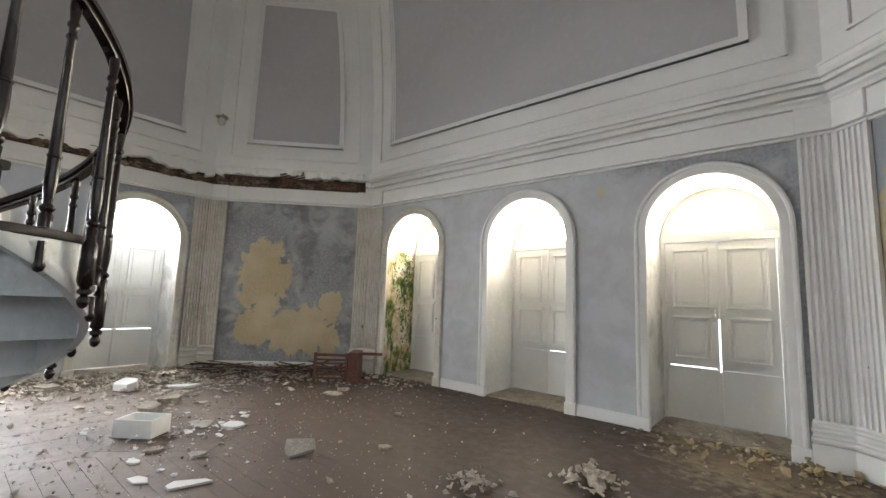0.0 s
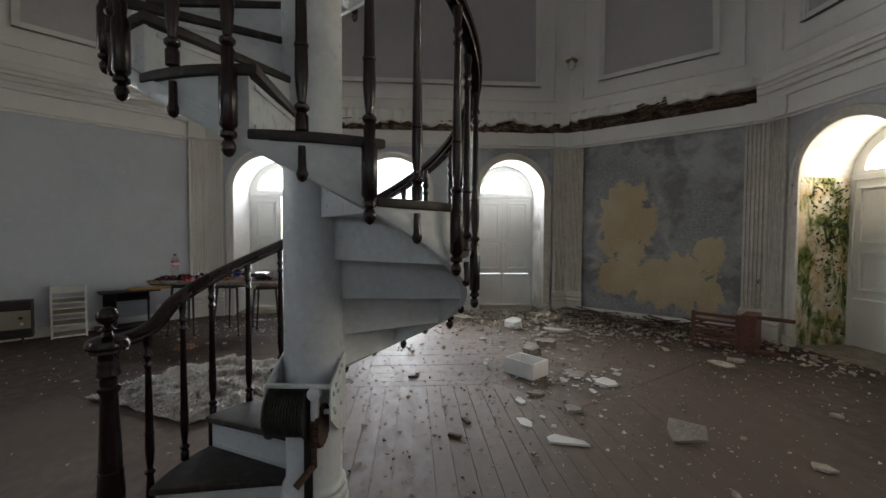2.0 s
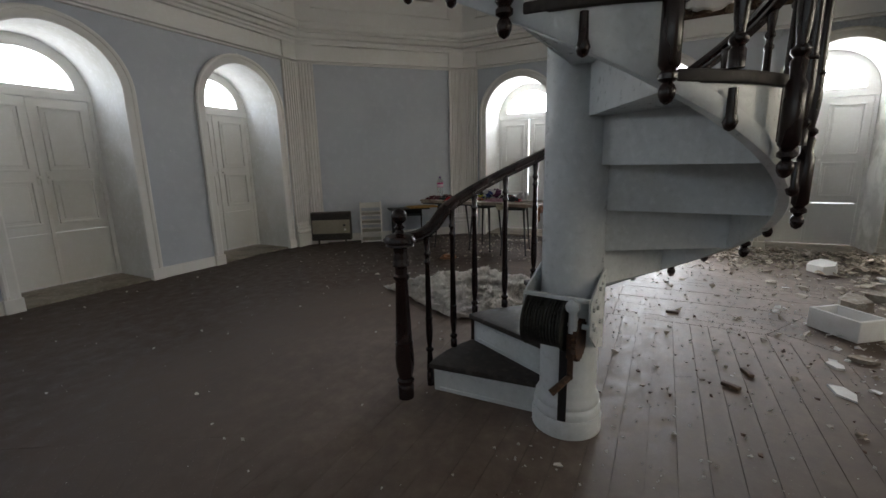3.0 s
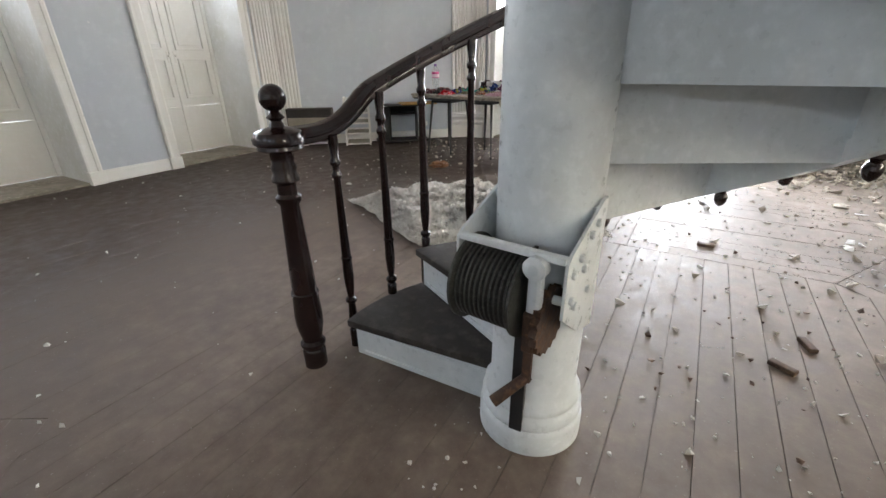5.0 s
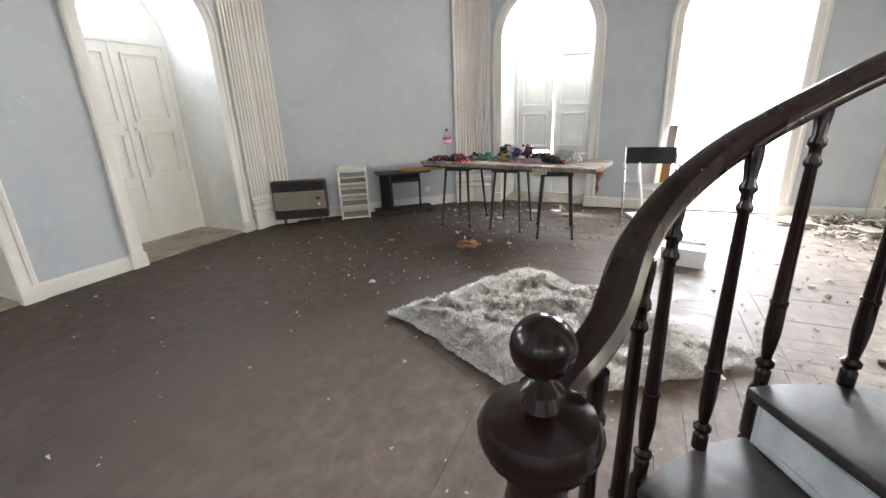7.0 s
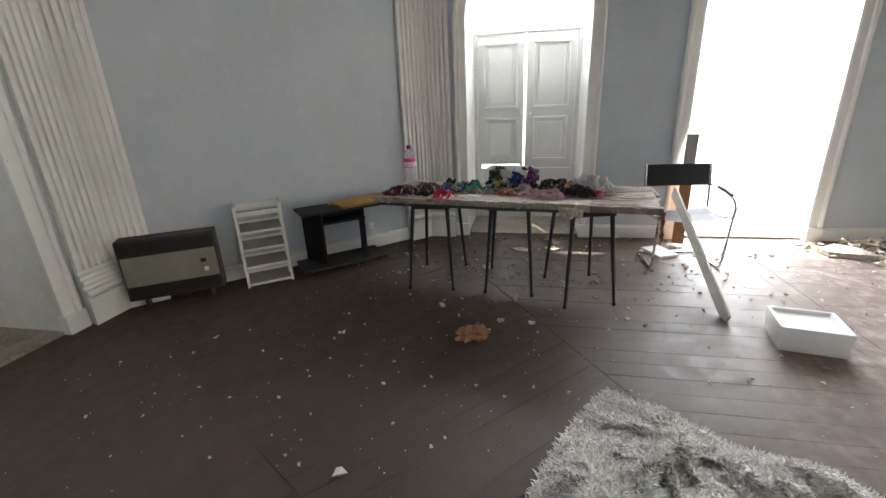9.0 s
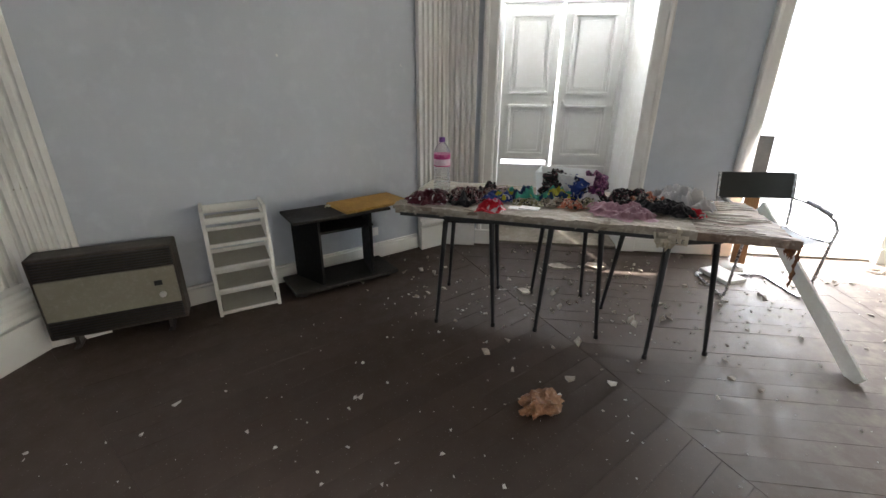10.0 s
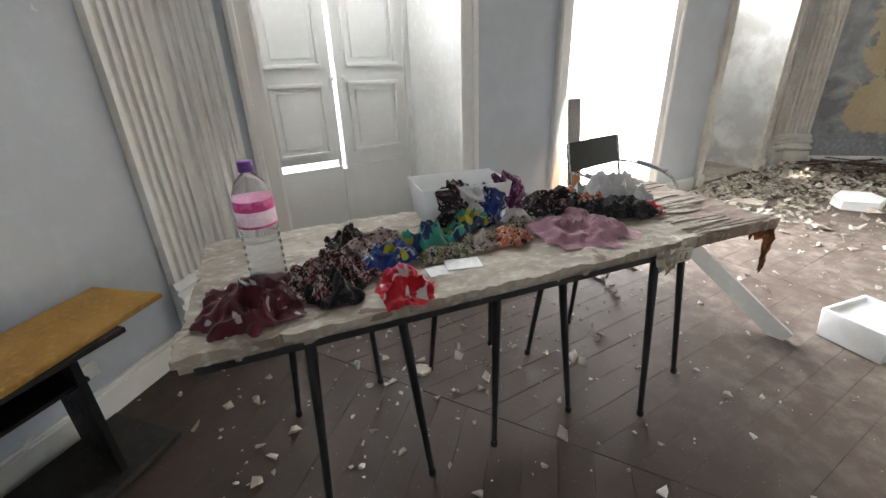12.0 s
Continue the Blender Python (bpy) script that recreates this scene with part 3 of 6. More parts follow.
lath_mess("nw", NW, None, 1.30, 46, 3, "dark rotten joists where the plaster cornice fell")
lath_mess("w", WEST, -1.3, None, 50, 4, "dark rotten laths in the broken plaster cornice")
def torn_lip(angle, s0, s1, seed, low=3.47):
    """What is left of the upper cornice: a lip with a ragged lower edge."""
    rnd = random.Random(seed)
    bm = bmesh.new()
    n = int((s1 - s0) / 0.06)
    drop, rows = 0.0, []
    for i in range(n + 1):
        s = s0 + (s1 - s0) * i / n
        drop = 0.7 * drop + rnd.uniform(-0.035, 0.035)
        z, out = low + drop, 0.10 + 0.5 * drop + rnd.uniform(-0.012, 0.012)
        rows.append([bm.verts.new((s, -p, zz)) for p, zz in ((-0.1, z + 0.01), (out, z), (out + 0.05, z + 0.02), (out + 0.07, 3.575), (0.172, 3.60), (0.172, 3.66), (-0.1, 3.66))])
    for a, b in zip(rows, rows[1:]):
        for i in range(7):
            bm.faces.new((a[i], a[(i + 1) % 7], b[(i + 1) % 7], b[i]))
    bm.faces.new(rows[0][::-1])
    bm.faces.new(rows[-1])
    put("cornice", bm, M_CREAM, wall_pose(angle), "remaining ragged lip of the broken cream cornice", "cornice", "structure")


torn_lip(WEST, -1.3, HALF - 0.05, 8, 3.385)
torn_lip(NW, -DHALF + 0.05, 1.30, 9)
bm = bmesh.new()
for k in range(5):
    box(bm, -0.32, 0.32, -0.01, 0.01, -0.016, 0.016, m=pose(0.05, -0.13, 3.40 + 0.045 * k, 0, -16, 3))
put("loose_laths", bm, M_ROT, wall_pose(NW), "splintered laths hanging from the rotten cornice", "laths")


# ---------------------------------------------------------------- trims round the openings
def casing(angle, s):
    """Moulded architrave round an arched doorway."""
    bm = bmesh.new()
    n = 28
    path, frames = [], []
    for x, z, ux, uz in [(s - OPEN, 0.13, -1, 0)] + [(s - OPEN * math.cos(math.pi * i / n), SPRING + OPEN * math.sin(math.pi * i / n), -math.cos(math.pi * i / n), math.sin(math.pi * i / n)) for i in range(n + 1)] + [(s + OPEN, 0.13, 1, 0)]:
        path.append(Vector((x, 0, z)))
        frames.append((Vector((ux, 0, uz)), Vector((0, -1, 0))))
    sweep(bm, path, frames, [(-0.004, -0.004), (-0.004, 0.022), (0.012, 0.028), (0.075, 0.028), (0.082, 0.040), (0.105, 0.044), (0.122, 0.034), (0.122, -0.004)])
    for e in (-1, 1):
        a, b = sorted((s + e * (OPEN - 0.012), s + e * (OPEN + 0.135)))
        box(bm, a, b, -0.052, 0.02, 0, 0.14, 0.006)
    return put("trim", bm, M_DIRTY if (angle, s) in ((WEST, SPACING), (NORTH, -SPACING)) else M_CREAM, wall_pose(angle), "cream moulded architrave round an arched doorway", "architrave", "structure")


def baseboard(angle, a, b):
    bm = bmesh.new()
    box(bm, a, b, -0.030, 0.01, 0, 0.12, 0.006)
    box(bm, a, b, -0.020, 0.01, 0.118, 0.135, 0.004)
    put("baseboard", bm, M_CREAM, wall_pose(angle), "cream painted baseboard", "baseboard", "structure")


DOORWAYS = [(NORTH, s) for s in (-SPACING, 0, SPACING)] + [(WEST, s) for s in (-SPACING, 0, SPACING)] + [(SOUTH, s) for s in (-SPACING, 0, SPACING)] + [(EAST, s) for s in (-SPACING, 0, SPACING)]
for a_, s_ in DOORWAYS:
    casing(a_, s_)
for a_ in (NORTH, WEST, SOUTH):
    for e in (-1, 1):
        lo, hi = OPEN + 0.137, SPACING - OPEN - 0.137
        baseboard(a_, *sorted((e * lo, e * hi)))
PIL0 = 2.915                       # where the pilasters begin on a main wall
PILD = DHALF - (HALF - PIL0)       # and on a diagonal one
for a_ in (NW, SW, NE):
    baseboard(a_, -PILD + 0.02, PILD - 0.02)


# ---------------------------------------------------------------- pilasters
def pilaster_side(angle, e):
    """One fluted face of a folded corner pilaster; e: -1 or 1, the end of the wall on which it stands."""
    half = HALF if angle % 90 == 0 else DHALF
    w = HALF - PIL0
    root = thing("pilaster", wall_pose(angle), "cream fluted corner pilaster with a moulded base", "pilaster", "fluted pilasters", "structure")

    def s_of(u, p):                 # u: 0 at the inner edge, 1 at the corner
        return e * (half - w + u * (w - p * T8))

    bm = bmesh.new()
    p0, g = 0.045, 0.022
    sec = [(0, -0.01), (0, p0)]
    n = 5
    for k in range(n):
        c0 = 0.10 + k * 0.178
        c1 = c0 + 0.105
        for j in range(7):
            t = j / 6
            sec.append((c0 + (c1 - c0) * t, p0 - g * math.sin(math.pi * t) ** 0.6))
    sec += [(1, p0), (1, -0.01)]
    rows = [[bm.verts.new((s_of(u, p), -p, z)) for u, p in sec] for z in (0.40, 2.985)]
    for i in range(len(sec) - 1):
        bm.faces.new((rows[0][i], rows[0][i + 1], rows[1][i + 1], rows[1][i]))
    cream = M_DIRTY if (angle, e) in ((WEST, 1), (NW, -1), (NW, 1), (NORTH, -1)) else M_CREAM
    part("shaft", bm, cream, root)
    bm = bmesh.new()
    prof = [(-0.01, 2.985), (0.062, 2.985), (0.062, 3.0), (0.03, 3.004), (0.03, 3.016), (0.09, 3.018), (0.09, 3.046), (0.078, 3.05), (0.078, 3.268), (-0.01, 3.268)]
    a = [bm.verts.new((s_of(-0.05, p), -p, z)) for p, z in prof]
    b = [bm.verts.new((s_of(1, p), -p, z)) for p, z in prof]
    for i in range(len(prof) - 1):
        bm.faces.new((a[i], a[i + 1], b[i + 1], b[i]))
    bm.faces.new(a)
    part("capital_block", bm, M_CREAM, root)
    bm = bmesh.new()
    prof = [(-0.01, 0.0), (0.100, 0.0), (0.100, 0.205), (0.070, 0.209), (0.070, 0.219), (0.108, 0.223), (0.118, 0.236), (0.118, 0.252), (0.108, 0.265), (0.074, 0.269),
            (0.066, 0.285), (0.072, 0.300), (0.094, 0.304), (0.102, 0.316), (0.102, 0.328), (0.094, 0.340), (0.064, 0.344), (0.060, 0.356), (0.076, 0.360), (0.078, 0.374),
            (0.060, 0.380), (0.047, 0.400), (0.045, 0.402), (-0.01, 0.402)]
    a = [bm.verts.new((s_of(-max(p, 0) * 0.35 / w, p), -p, z)) for p, z in prof]
    b = [bm.verts.new((s_of(1, p), -p, z)) for p, z in prof]
    for i in range(len(prof) - 1):
        bm.faces.new((a[i], a[i + 1], b[i + 1], b[i]))
    bm.faces.new(a)
    part("base", bm, cream, root)


for a_ in (NORTH, NW, WEST, SW, SOUTH, NE):
    for e in (-1, 1):
        if (a_, e) not in ((SOUTH, -1), (NE, 1)):
            pilaster_side(a_, e)


# ---------------------------------------------------------------- doors
def raised_panel(bm, x0, x1, z0, z1, y):
    """A moulded border and a raised field on a leaf's face."""
    w, p = 0.026, 0.030
    for a, b, c, d in ((x0, x1, z0, z0 + w), (x0, x1, z1 - w, z1), (x0, x0 + w, z0 + w, z1 - w), (x1 - w, x1, z0 + w, z1 - w)):
        box(bm, a, b, y - p, y + 0.001, c, d, 0.005)
    box(bm, x0 + 0.055, x1 - 0.055, y - 0.009, y + 0.001, z0 + 0.055, z1 - 0.055, 0.008)


def door_leaf(parent, x0, x1, handle_x, slit):
    bm = bmesh.new()
    box(bm, x0, x1, 0, 0.045, 0.03, 0.64, 0.004)
    box(bm, x0, x1, 0, 0.045, 0.64 + slit, 2.135, 0.004)
    if slit:
        box(bm, x0, x0 + 0.03, 0.01, 0.04, 0.60, 0.70)
        box(bm, x1 - 0.03, x1, 0.01, 0.04, 0.60, 0.70)
    leaf = part("leaf", bm, M_DOOR, parent)
    for z0, z1 in ((0.74, 1.24), (1.34, 2.05)):
        bm = bmesh.new()
        raised_panel(bm, x0 + 0.075, x1 - 0.075, z0, z1, 0.0)
        part("panel", bm, M_DOOR, leaf)
    bm = bmesh.new()
    lathe(bm, [(0.006, 0), (0.006, 0.03), (0.017, 0.034), (0.019, 0.045), (0.012, 0.054)], 12, pose(handle_x, 0, 1.27, 90))
    box(bm, handle_x - 0.012, handle_x + 0.012, -0.006, 0, 1.19, 1.33, 0.002)
    part("handle", bm, M_CREAM, leaf, "painted knob on its plate", smooth=True)
    return leaf


def lunette(parent):
    """A half-round fanlight over the leaves."""
    bm = bmesh.new()
    n = 26
    outer = [(-(OPEN + 0.01) * math.cos(math.pi * i / n), 2.21 + (OPEN - 0.02) * math.sin(math.pi * i / n)) for i in range(n + 1)]
    inner = [(-0.45 * math.cos(math.pi * i / n), 2.255 + 0.40 * math.sin(math.pi * i / n)) for i in range(n + 1)]
    f = [[bm.verts.new((x, y, z)) for x, z in pts] for pts, y in ((outer, 0.0), (inner, 0.0), (inner, 0.05), (outer, 0.05))]
    for a, b in zip(f, f[1:] + f[:1]):
        for i in range(n):
            bm.faces.new((a[i], a[i + 1], b[i + 1], b[i]))
    box(bm, -OPEN, OPEN, -0.02, 0.06, 2.14, 2.215, 0.005)
    box(bm, -0.53, 0.53, 0.0, 0.05, 2.21, 2.258)
    fan = part("fanlight", bm, M_DOOR, parent, "white half-round fanlight frame")
    bm = bmesh.new()
    c = [bm.verts.new((x * 1.01, 0.03, 2.25 + (z - 2.255) * 1.01)) for x, z in inner]
    bm.faces.new(c)
    pane = part("pane", bm, M_GLASS, fan, "glass pane")
    pane.visible_shadow = False


def door(index, angle, s):
    root = thing("door_%d" % index, wall_pose(angle) @ pose(s, LEAF_AT, 0), "white panelled double door under a half-round fanlight", "door", "arched double doors", "structure")
    bm = bmesh.new()
    for e in (-1, 1):
        a, b = sorted((e * (OPEN - 0.045), e * (OPEN + 0.004)))
        box(bm, a, b, -0.01, 0.06, 0, 2.15, 0.004)
    part("door_frame", bm, M_DOOR, root)
    lit = angle != SOUTH
    slits = {2: (0.004, 0.014), 3: (0.017, 0.004), 4: (0.050, 0.004), 5: (0.018, 0.014)}.get(index, (0.004, 0.004))
    door_leaf(root, -0.553, -0.022 if index == 4 else -0.014 if lit else -0.004, -0.04, slits[0])
    door_leaf(root, 0.006 if lit else 0.0, 0.553, 0.05, slits[1])
    bm = bmesh.new()
    if index != 4:
        box(bm, -0.022, 0.012, -0.018, 0.0, 1.22 if index == 3 else 0.6, 2.13, 0.004)
    box(bm, -0.026, 0.012, -0.018, 0.0, 0.03, 0.62, 0.004)
    part("meeting_strip", bm, M_DOOR, root)
    lunette(root)
    return root


k_ = 0
for a_, s_ in DOORWAYS:
    if (a_, s_) == (WEST, 0):
        continue
    k_ += 1 + (k_ == 8)
    door(k_, a_, s_)
# the middle doorway to the west stands open: frame, fanlight, and glazed leaves folded back outside
root = thing("door_9", wall_pose(WEST) @ pose(0, LEAF_AT, 0), "open white doorway with its leaves folded back outside", "door", "arched double doors", "structure")
bm = bmesh.new()
for e in (-1, 1):
    a, b = sorted((e * (OPEN - 0.045), e * (OPEN + 0.004)))
    box(bm, a, b, -0.01, 0.06, 0, 2.15, 0.004)
part("door_frame", bm, M_DOOR, root)
bm = bmesh.new()
box(bm, 0, 0.54, 0, 0.04, 0.03, 2.13, 0.004, m=pose(0.56, 0.06, 0, 0, 0, 82))
part("leaf", bm, M_DOOR, root)
bm = bmesh.new()
box(bm, -0.54, 0, 0, 0.04, 0.03, 2.13, 0.004, m=pose(-0.56, 0.06, 0, 0, 0, -82))
part("leaf", bm, M_DOOR, root)
# door sills
for a_, s_ in DOORWAYS:
    bm = bmesh.new()
    box(bm, s_ - OPEN + 0.002, s_ + OPEN - 0.002, 0.015, THICK + 0.25, -0.04, 0.022, 0.006)
    put("door_sill", bm, M_SILL, wall_pose(a_),
        "worn pale sill in the depth of a doorway", "sill", "structure")
# damp growth on one jamb of the green doorway
bm = bmesh.new()
vs = [[bm.verts.new((-SPACING - OPEN + 0.006 + 0.012 * noise.noise(Vector((y * 9, z * 7, 2))), y, z)) for y in np.linspace(0.01, 0.70, 12)] for z in np.linspace(0.02, 2.18, 36)]
for a, b in zip(vs, vs[1:]):
    for i in range(11):
        bm.faces.new((a[i], a[i + 1], b[i + 1], b[i]))
put("trim_mossy_jamb", bm, M_MOSS, wall_pose(NORTH), "damp plaster jamb overgrown with green moss", "jamb", "structure", smooth=True)
rnd = random.Random(8)
bm = bmesh.new()
for k in range(420):
    z = 2.15 - abs(rnd.gauss(0, 0.75))
    if z < 0.15:
        continue
    m = pose(-SPACING - OPEN + 0.015, 0.12 + 0.55 * rnd.random() ** 0.6, z, rnd.uniform(0, 360), rnd.uniform(-60, 60), rnd.uniform(0, 360))
    r = rnd.uniform(0.012, 0.032)
    c = [bm.verts.new(m @ Vector(p)) for p in ((0, -r, 0), (r * 0.6, 0, r * 0.2), (0, r, 0), (-r * 0.6, 0, r * 0.2))]
    bm.faces.new(c)
put("moss_growth", bm, M_LEAF, wall_pose(NORTH), "dark green creeper leaves clinging to a damp jamb", "moss", kind="stuff")

# ---------------------------------------------------------------- outside
bm = bmesh.new()
bmesh.ops.create_circle(bm, cap_ends=True, segments=64, radius=1500, matrix=pose(XC, YC, -0.12))
put("ground", bm, M_GROUND, None, "pale sunlit gravel terrace outside the doors", "ground", "structure")

# ---------------------------------------------------------------- spiral staircase round the iron column
SX, SY = -1.88, -0.30
STEP, A0 = 30.4, -88.0
RT, RB, N_STEPS = 0.785, 0.815, 27
COL = 0.139


def nose(u):
    """Height of the treads' front edges, u steps after the first one."""
    return 0.18 + 0.1825 * u if u <= 2 else 0.545 + 0.203 * (u - 2)


def on_stair(r, deg, z):
    return Vector((r * math.cos(math.radians(deg)), r * math.sin(math.radians(deg)), z))


def wedge(bm, r0, r1, a0, a1, z0, z1, n=6, over=0.0):
    """A sector of a ring with top and bottom."""
    ring = []
    for k in range(n + 1):
        a = a0 + (a1 - a0) * k / n
        ring.append([bm.verts.new(on_stair(r, a, z)) for r in (r0, r1) for z in (z0, z1)])
    for p, q in zip(ring, ring[1:]):
        for i, j in ((0, 1), (1, 3), (3, 2), (2, 0)):
            bm.faces.new((p[i], p[j], q[j], q[i]))
    bm.faces.new((ring[0][0], ring[0][1], ring[0][3], ring[0][2]))
    bm.faces.new((ring[-1][0], ring[-1][2], ring[-1][3], ring[-1][1]))


def string_piece(bm, k, a0, a1, z, n=6):
    """The curved outer side of one step; its lower edge follows the helix."""
    rows = []
    for i in range(n + 1):
        a = a0 + (a1 - a0) * i / n
        low = max(0.001, nose((A0 - a) / STEP) - 0.235)
        low = min(low, z - 0.052)
        rows.append([bm.verts.new(on_stair(r, a, zz)) for r in (RT - 0.032, RT - 0.02) for zz in (low, z - 0.034)])
    for p, q in zip(rows, rows[1:]):
        for i, j in ((0, 1), (1, 3), (3, 2), (2, 0)):
            bm.faces.new((p[i], p[j], q[j], q[i]))
    bm.faces.new(rows[0][:2] + rows[0][:1:-1])
    bm.faces.new(rows[-1][:2] + rows[-1][:1:-1])


stair = thing("spiral_staircase", pose(SX, SY, 0), "white spiral staircase with dark treads and mahogany railing round a column", "staircase")

bm = bmesh.new()
lathe(bm, [(0.172, 0.0), (0.172, 0.075), (0.166, 0.085), (0.160, 0.088), (0.166, 0.10), (0.166, 0.125), (0.158, 0.135), (0.152, 0.14), (0.158, 0.152), (0.158, 0.168), (0.146, 0.185), (COL, 0.20),
           (COL, 0.66)], 40)
part("column_base", bm, M_METAL, stair, "enamelled column foot with ring mouldings", smooth=True)
bm = bmesh.new()
lathe(bm, [(COL, 0.658), (COL + 0.004, 0.66), (COL + 0.004, 2.4), (COL + 0.004, VTOP - 0.05)], 40)
part("column", bm, M_METAL, stair, smooth=True)
bm = bmesh.new()
wedge(bm, COL - 0.03, COL + 0.036, -3, 10, 0.10, 0.62, 3)
part("cable_slot", bm, M_BLACK, stair, "black slot down the column")

for k in range(N_STEPS):
    z = nose(k)
    rise = nose(k) - nose(k - 1) if k else z
    a1 = A0 - STEP * k
    a0 = a1 - STEP
    bm = bmesh.new()
    wedge(bm, COL - 0.02, RT, a0 - 0.1, a1 + 2.4, z - 0.034, z)
    bmesh.ops.recalc_face_normals(bm, faces=bm.faces)
    bmesh.ops.bevel(bm, geom=[e for e in bm.edges if e.calc_face_angle(0) > 0.6], offset=0.008, segments=2, affect="EDGES", profile=0.5)
    tread = part("tread", bm, M_TREAD, stair, smooth=True)
    bm = bmesh.new()
    wedge(bm, COL - 0.02, RT - 0.03, a1 - 1.4, a1 - (0.2 if k else 0), 0.001 if k == 0 else z - rise - 0.052, z - 0.036, 2)
    riser = part("riser", bm, M_METAL, stair)
    # raised border of the riser
    bm = bmesh.new()
    wedge(bm, COL + 0.03, RT - 0.06, a1, a1 + 0.55, z - rise + 0.012, z - rise + 0.026, 1)
    wedge(bm, COL + 0.03, RT - 0.06, a1, a1 + 0.55, z - 0.062, z - 0.05, 1)
    part("riser_moulding", bm, M_METAL, riser)
    if k > 0:
        bm = bmesh.new()
        wedge(bm, COL - 0.02, RT - 0.03, a0 - 0.1, a1 - 1.4, z - 0.050, z - 0.036, 6)
        part("soffit", bm, M_METAL, stair)
        bm = bmesh.new()
        string_piece(bm, k, a0, a1, z)
        part("string", bm, M_METAL, stair)
    else:
        bm = bmesh.new()
        wedge(bm, RT - 0.032, RT - 0.02, a0, a1, 0.001, z - 0.036, 6)
        part("string", bm, M_METAL, stair)
# bead along the lower edge of the string
bm = bmesh.new()
path, frames = [], []
for k in range(0, (N_STEPS - 4) * 6 + 1):
    deg = A0 - STEP * 3 - k * STEP / 6
    zz = nose(3 + k / 6) - 0.235
    path.append(on_stair(RT - 0.02, deg, zz))
    frames.append((on_stair(1, deg, 0), Vector((0, 0, 1))))
sweep(bm, path, frames, [(-0.02, -0.03), (0.012, -0.03), (0.016, -0.022), (0.012, 0.03), (-0.02, 0.03)])
part("string_bead", bm, M_METAL, stair, smooth=True)

# handrail
NEWEL = (0.168, -0.876)
NEWEL_R, NEWEL_A = math.hypot(*NEWEL), math.degrees(math.atan2(NEWEL[1], NEWEL[0]))


def rail_z(deg):
    u = (A0 - deg) / STEP
    z = nose(u) + 0.785 if u > 0 else 0.965
    t = min(1.0, max(0.0, (deg - (NEWEL_A - 26)) / 20))
    t = t * t * (3 - 2 * t)
    return z * (1 - t) + 0.925 * t


def rail_r(deg):
    t = min(1.0, max(0.0, (deg - (NEWEL_A - 20)) / 20))
    return RB - 0.01 + (NEWEL_R - RB + 0.01) * t * t * (3 - 2 * t)


bm = bmesh.new()
path, frames = [], []
steps = int((NEWEL_A - (A0 - STEP * (N_STEPS - 1))) / 2.5)
for k in range(steps + 1):
    deg = NEWEL_A - 2.5 * k
    path.append(on_stair(rail_r(deg), deg, rail_z(deg)))
for k in range(len(path)):
    d = (path[min(k + 1, len(path) - 1)] - path[max(k - 1, 0)]).normalized()
    u = d.cross(Vector((0, 0, 1))).normalized()
    frames.append((u, u.cross(d)))
sweep(bm, path, frames, [(-0.021, -0.030), (0.021, -0.030), (0.025, -0.022), (0.023, -0.010), (0.035, -0.004), (0.038, 0.010), (0.027, 0.028), (0.0, 0.035), (-0.027, 0.028), (-0.038, 0.010), (-0.035, -0.004), (-0.023, -0.010), (-0.025, -0.022)])
part("handrail", bm, M_MAHOG, stair, "polished dark mahogany handrail", smooth=True)

# newel with its cap and ball
bm = bmesh.new()
lathe(bm, [(0.046, 0.0), (0.046, 0.075), (0.040, 0.085), (0.050, 0.10), (0.050, 0.112), (0.038, 0.125), (0.046, 0.16), (0.053, 0.20), (0.054, 0.25), (0.049, 0.33), (0.052, 0.335), (0.052, 0.345), (0.047, 0.35),
           (0.040, 0.55), (0.034, 0.70), (0.045, 0.715), (0.045, 0.728), (0.034, 0.74), (0.034, 0.775), (0.046, 0.785), (0.046, 0.80), (0.040, 0.812), (0.044, 0.832), (0.038, 0.85), (0.040, 0.885), (0.050, 0.90)], 24)
newel = part("newel_post", bm, M_MAHOG, stair, smooth=True)
newel.matrix_local = pose(*NEWEL, 0)
bm = bmesh.new()
lathe(bm, [(0.060, 0.888), (0.076, 0.896), (0.074, 0.908), (0.084, 0.914), (0.086, 0.930), (0.076, 0.950), (0.050, 0.960), (0.026, 0.966), (0.018, 0.985), (0.030, 0.995), (0.020, 1.005), (0.014, 1.015)]
      + [(0.043 * math.sin(math.pi * i / 12), 1.055 - 0.043 * math.cos(math.pi * i / 12)) for i in range(2, 12)] + [(0.004, 1.098)], 24)
part("finial", bm, M_MAHOG, newel, "polished ball finial", smooth=True)


def baluster_profile(h):
    """A turned baluster of height h from its foot."""
    p = [(0.021, 0.0), (0.021, 0.045), (0.015, 0.055), (0.024, 0.066), (0.024, 0.076), (0.013, 0.088), (0.018, 0.13), (0.0215, 0.18), (0.020, 0.26), (0.0225, 0.263), (0.0225, 0.272), (0.019, 0.275)]
    q = [(0.0135, h - 0.16), (0.019, h - 0.152), (0.019, h - 0.142), (0.0135, h - 0.132), (0.0135, h - 0.112), (0.020, h - 0.104), (0.020, h - 0.092), (0.014, h - 0.08), (0.019, h - 0.03), (0.019, h)]
    return p + q


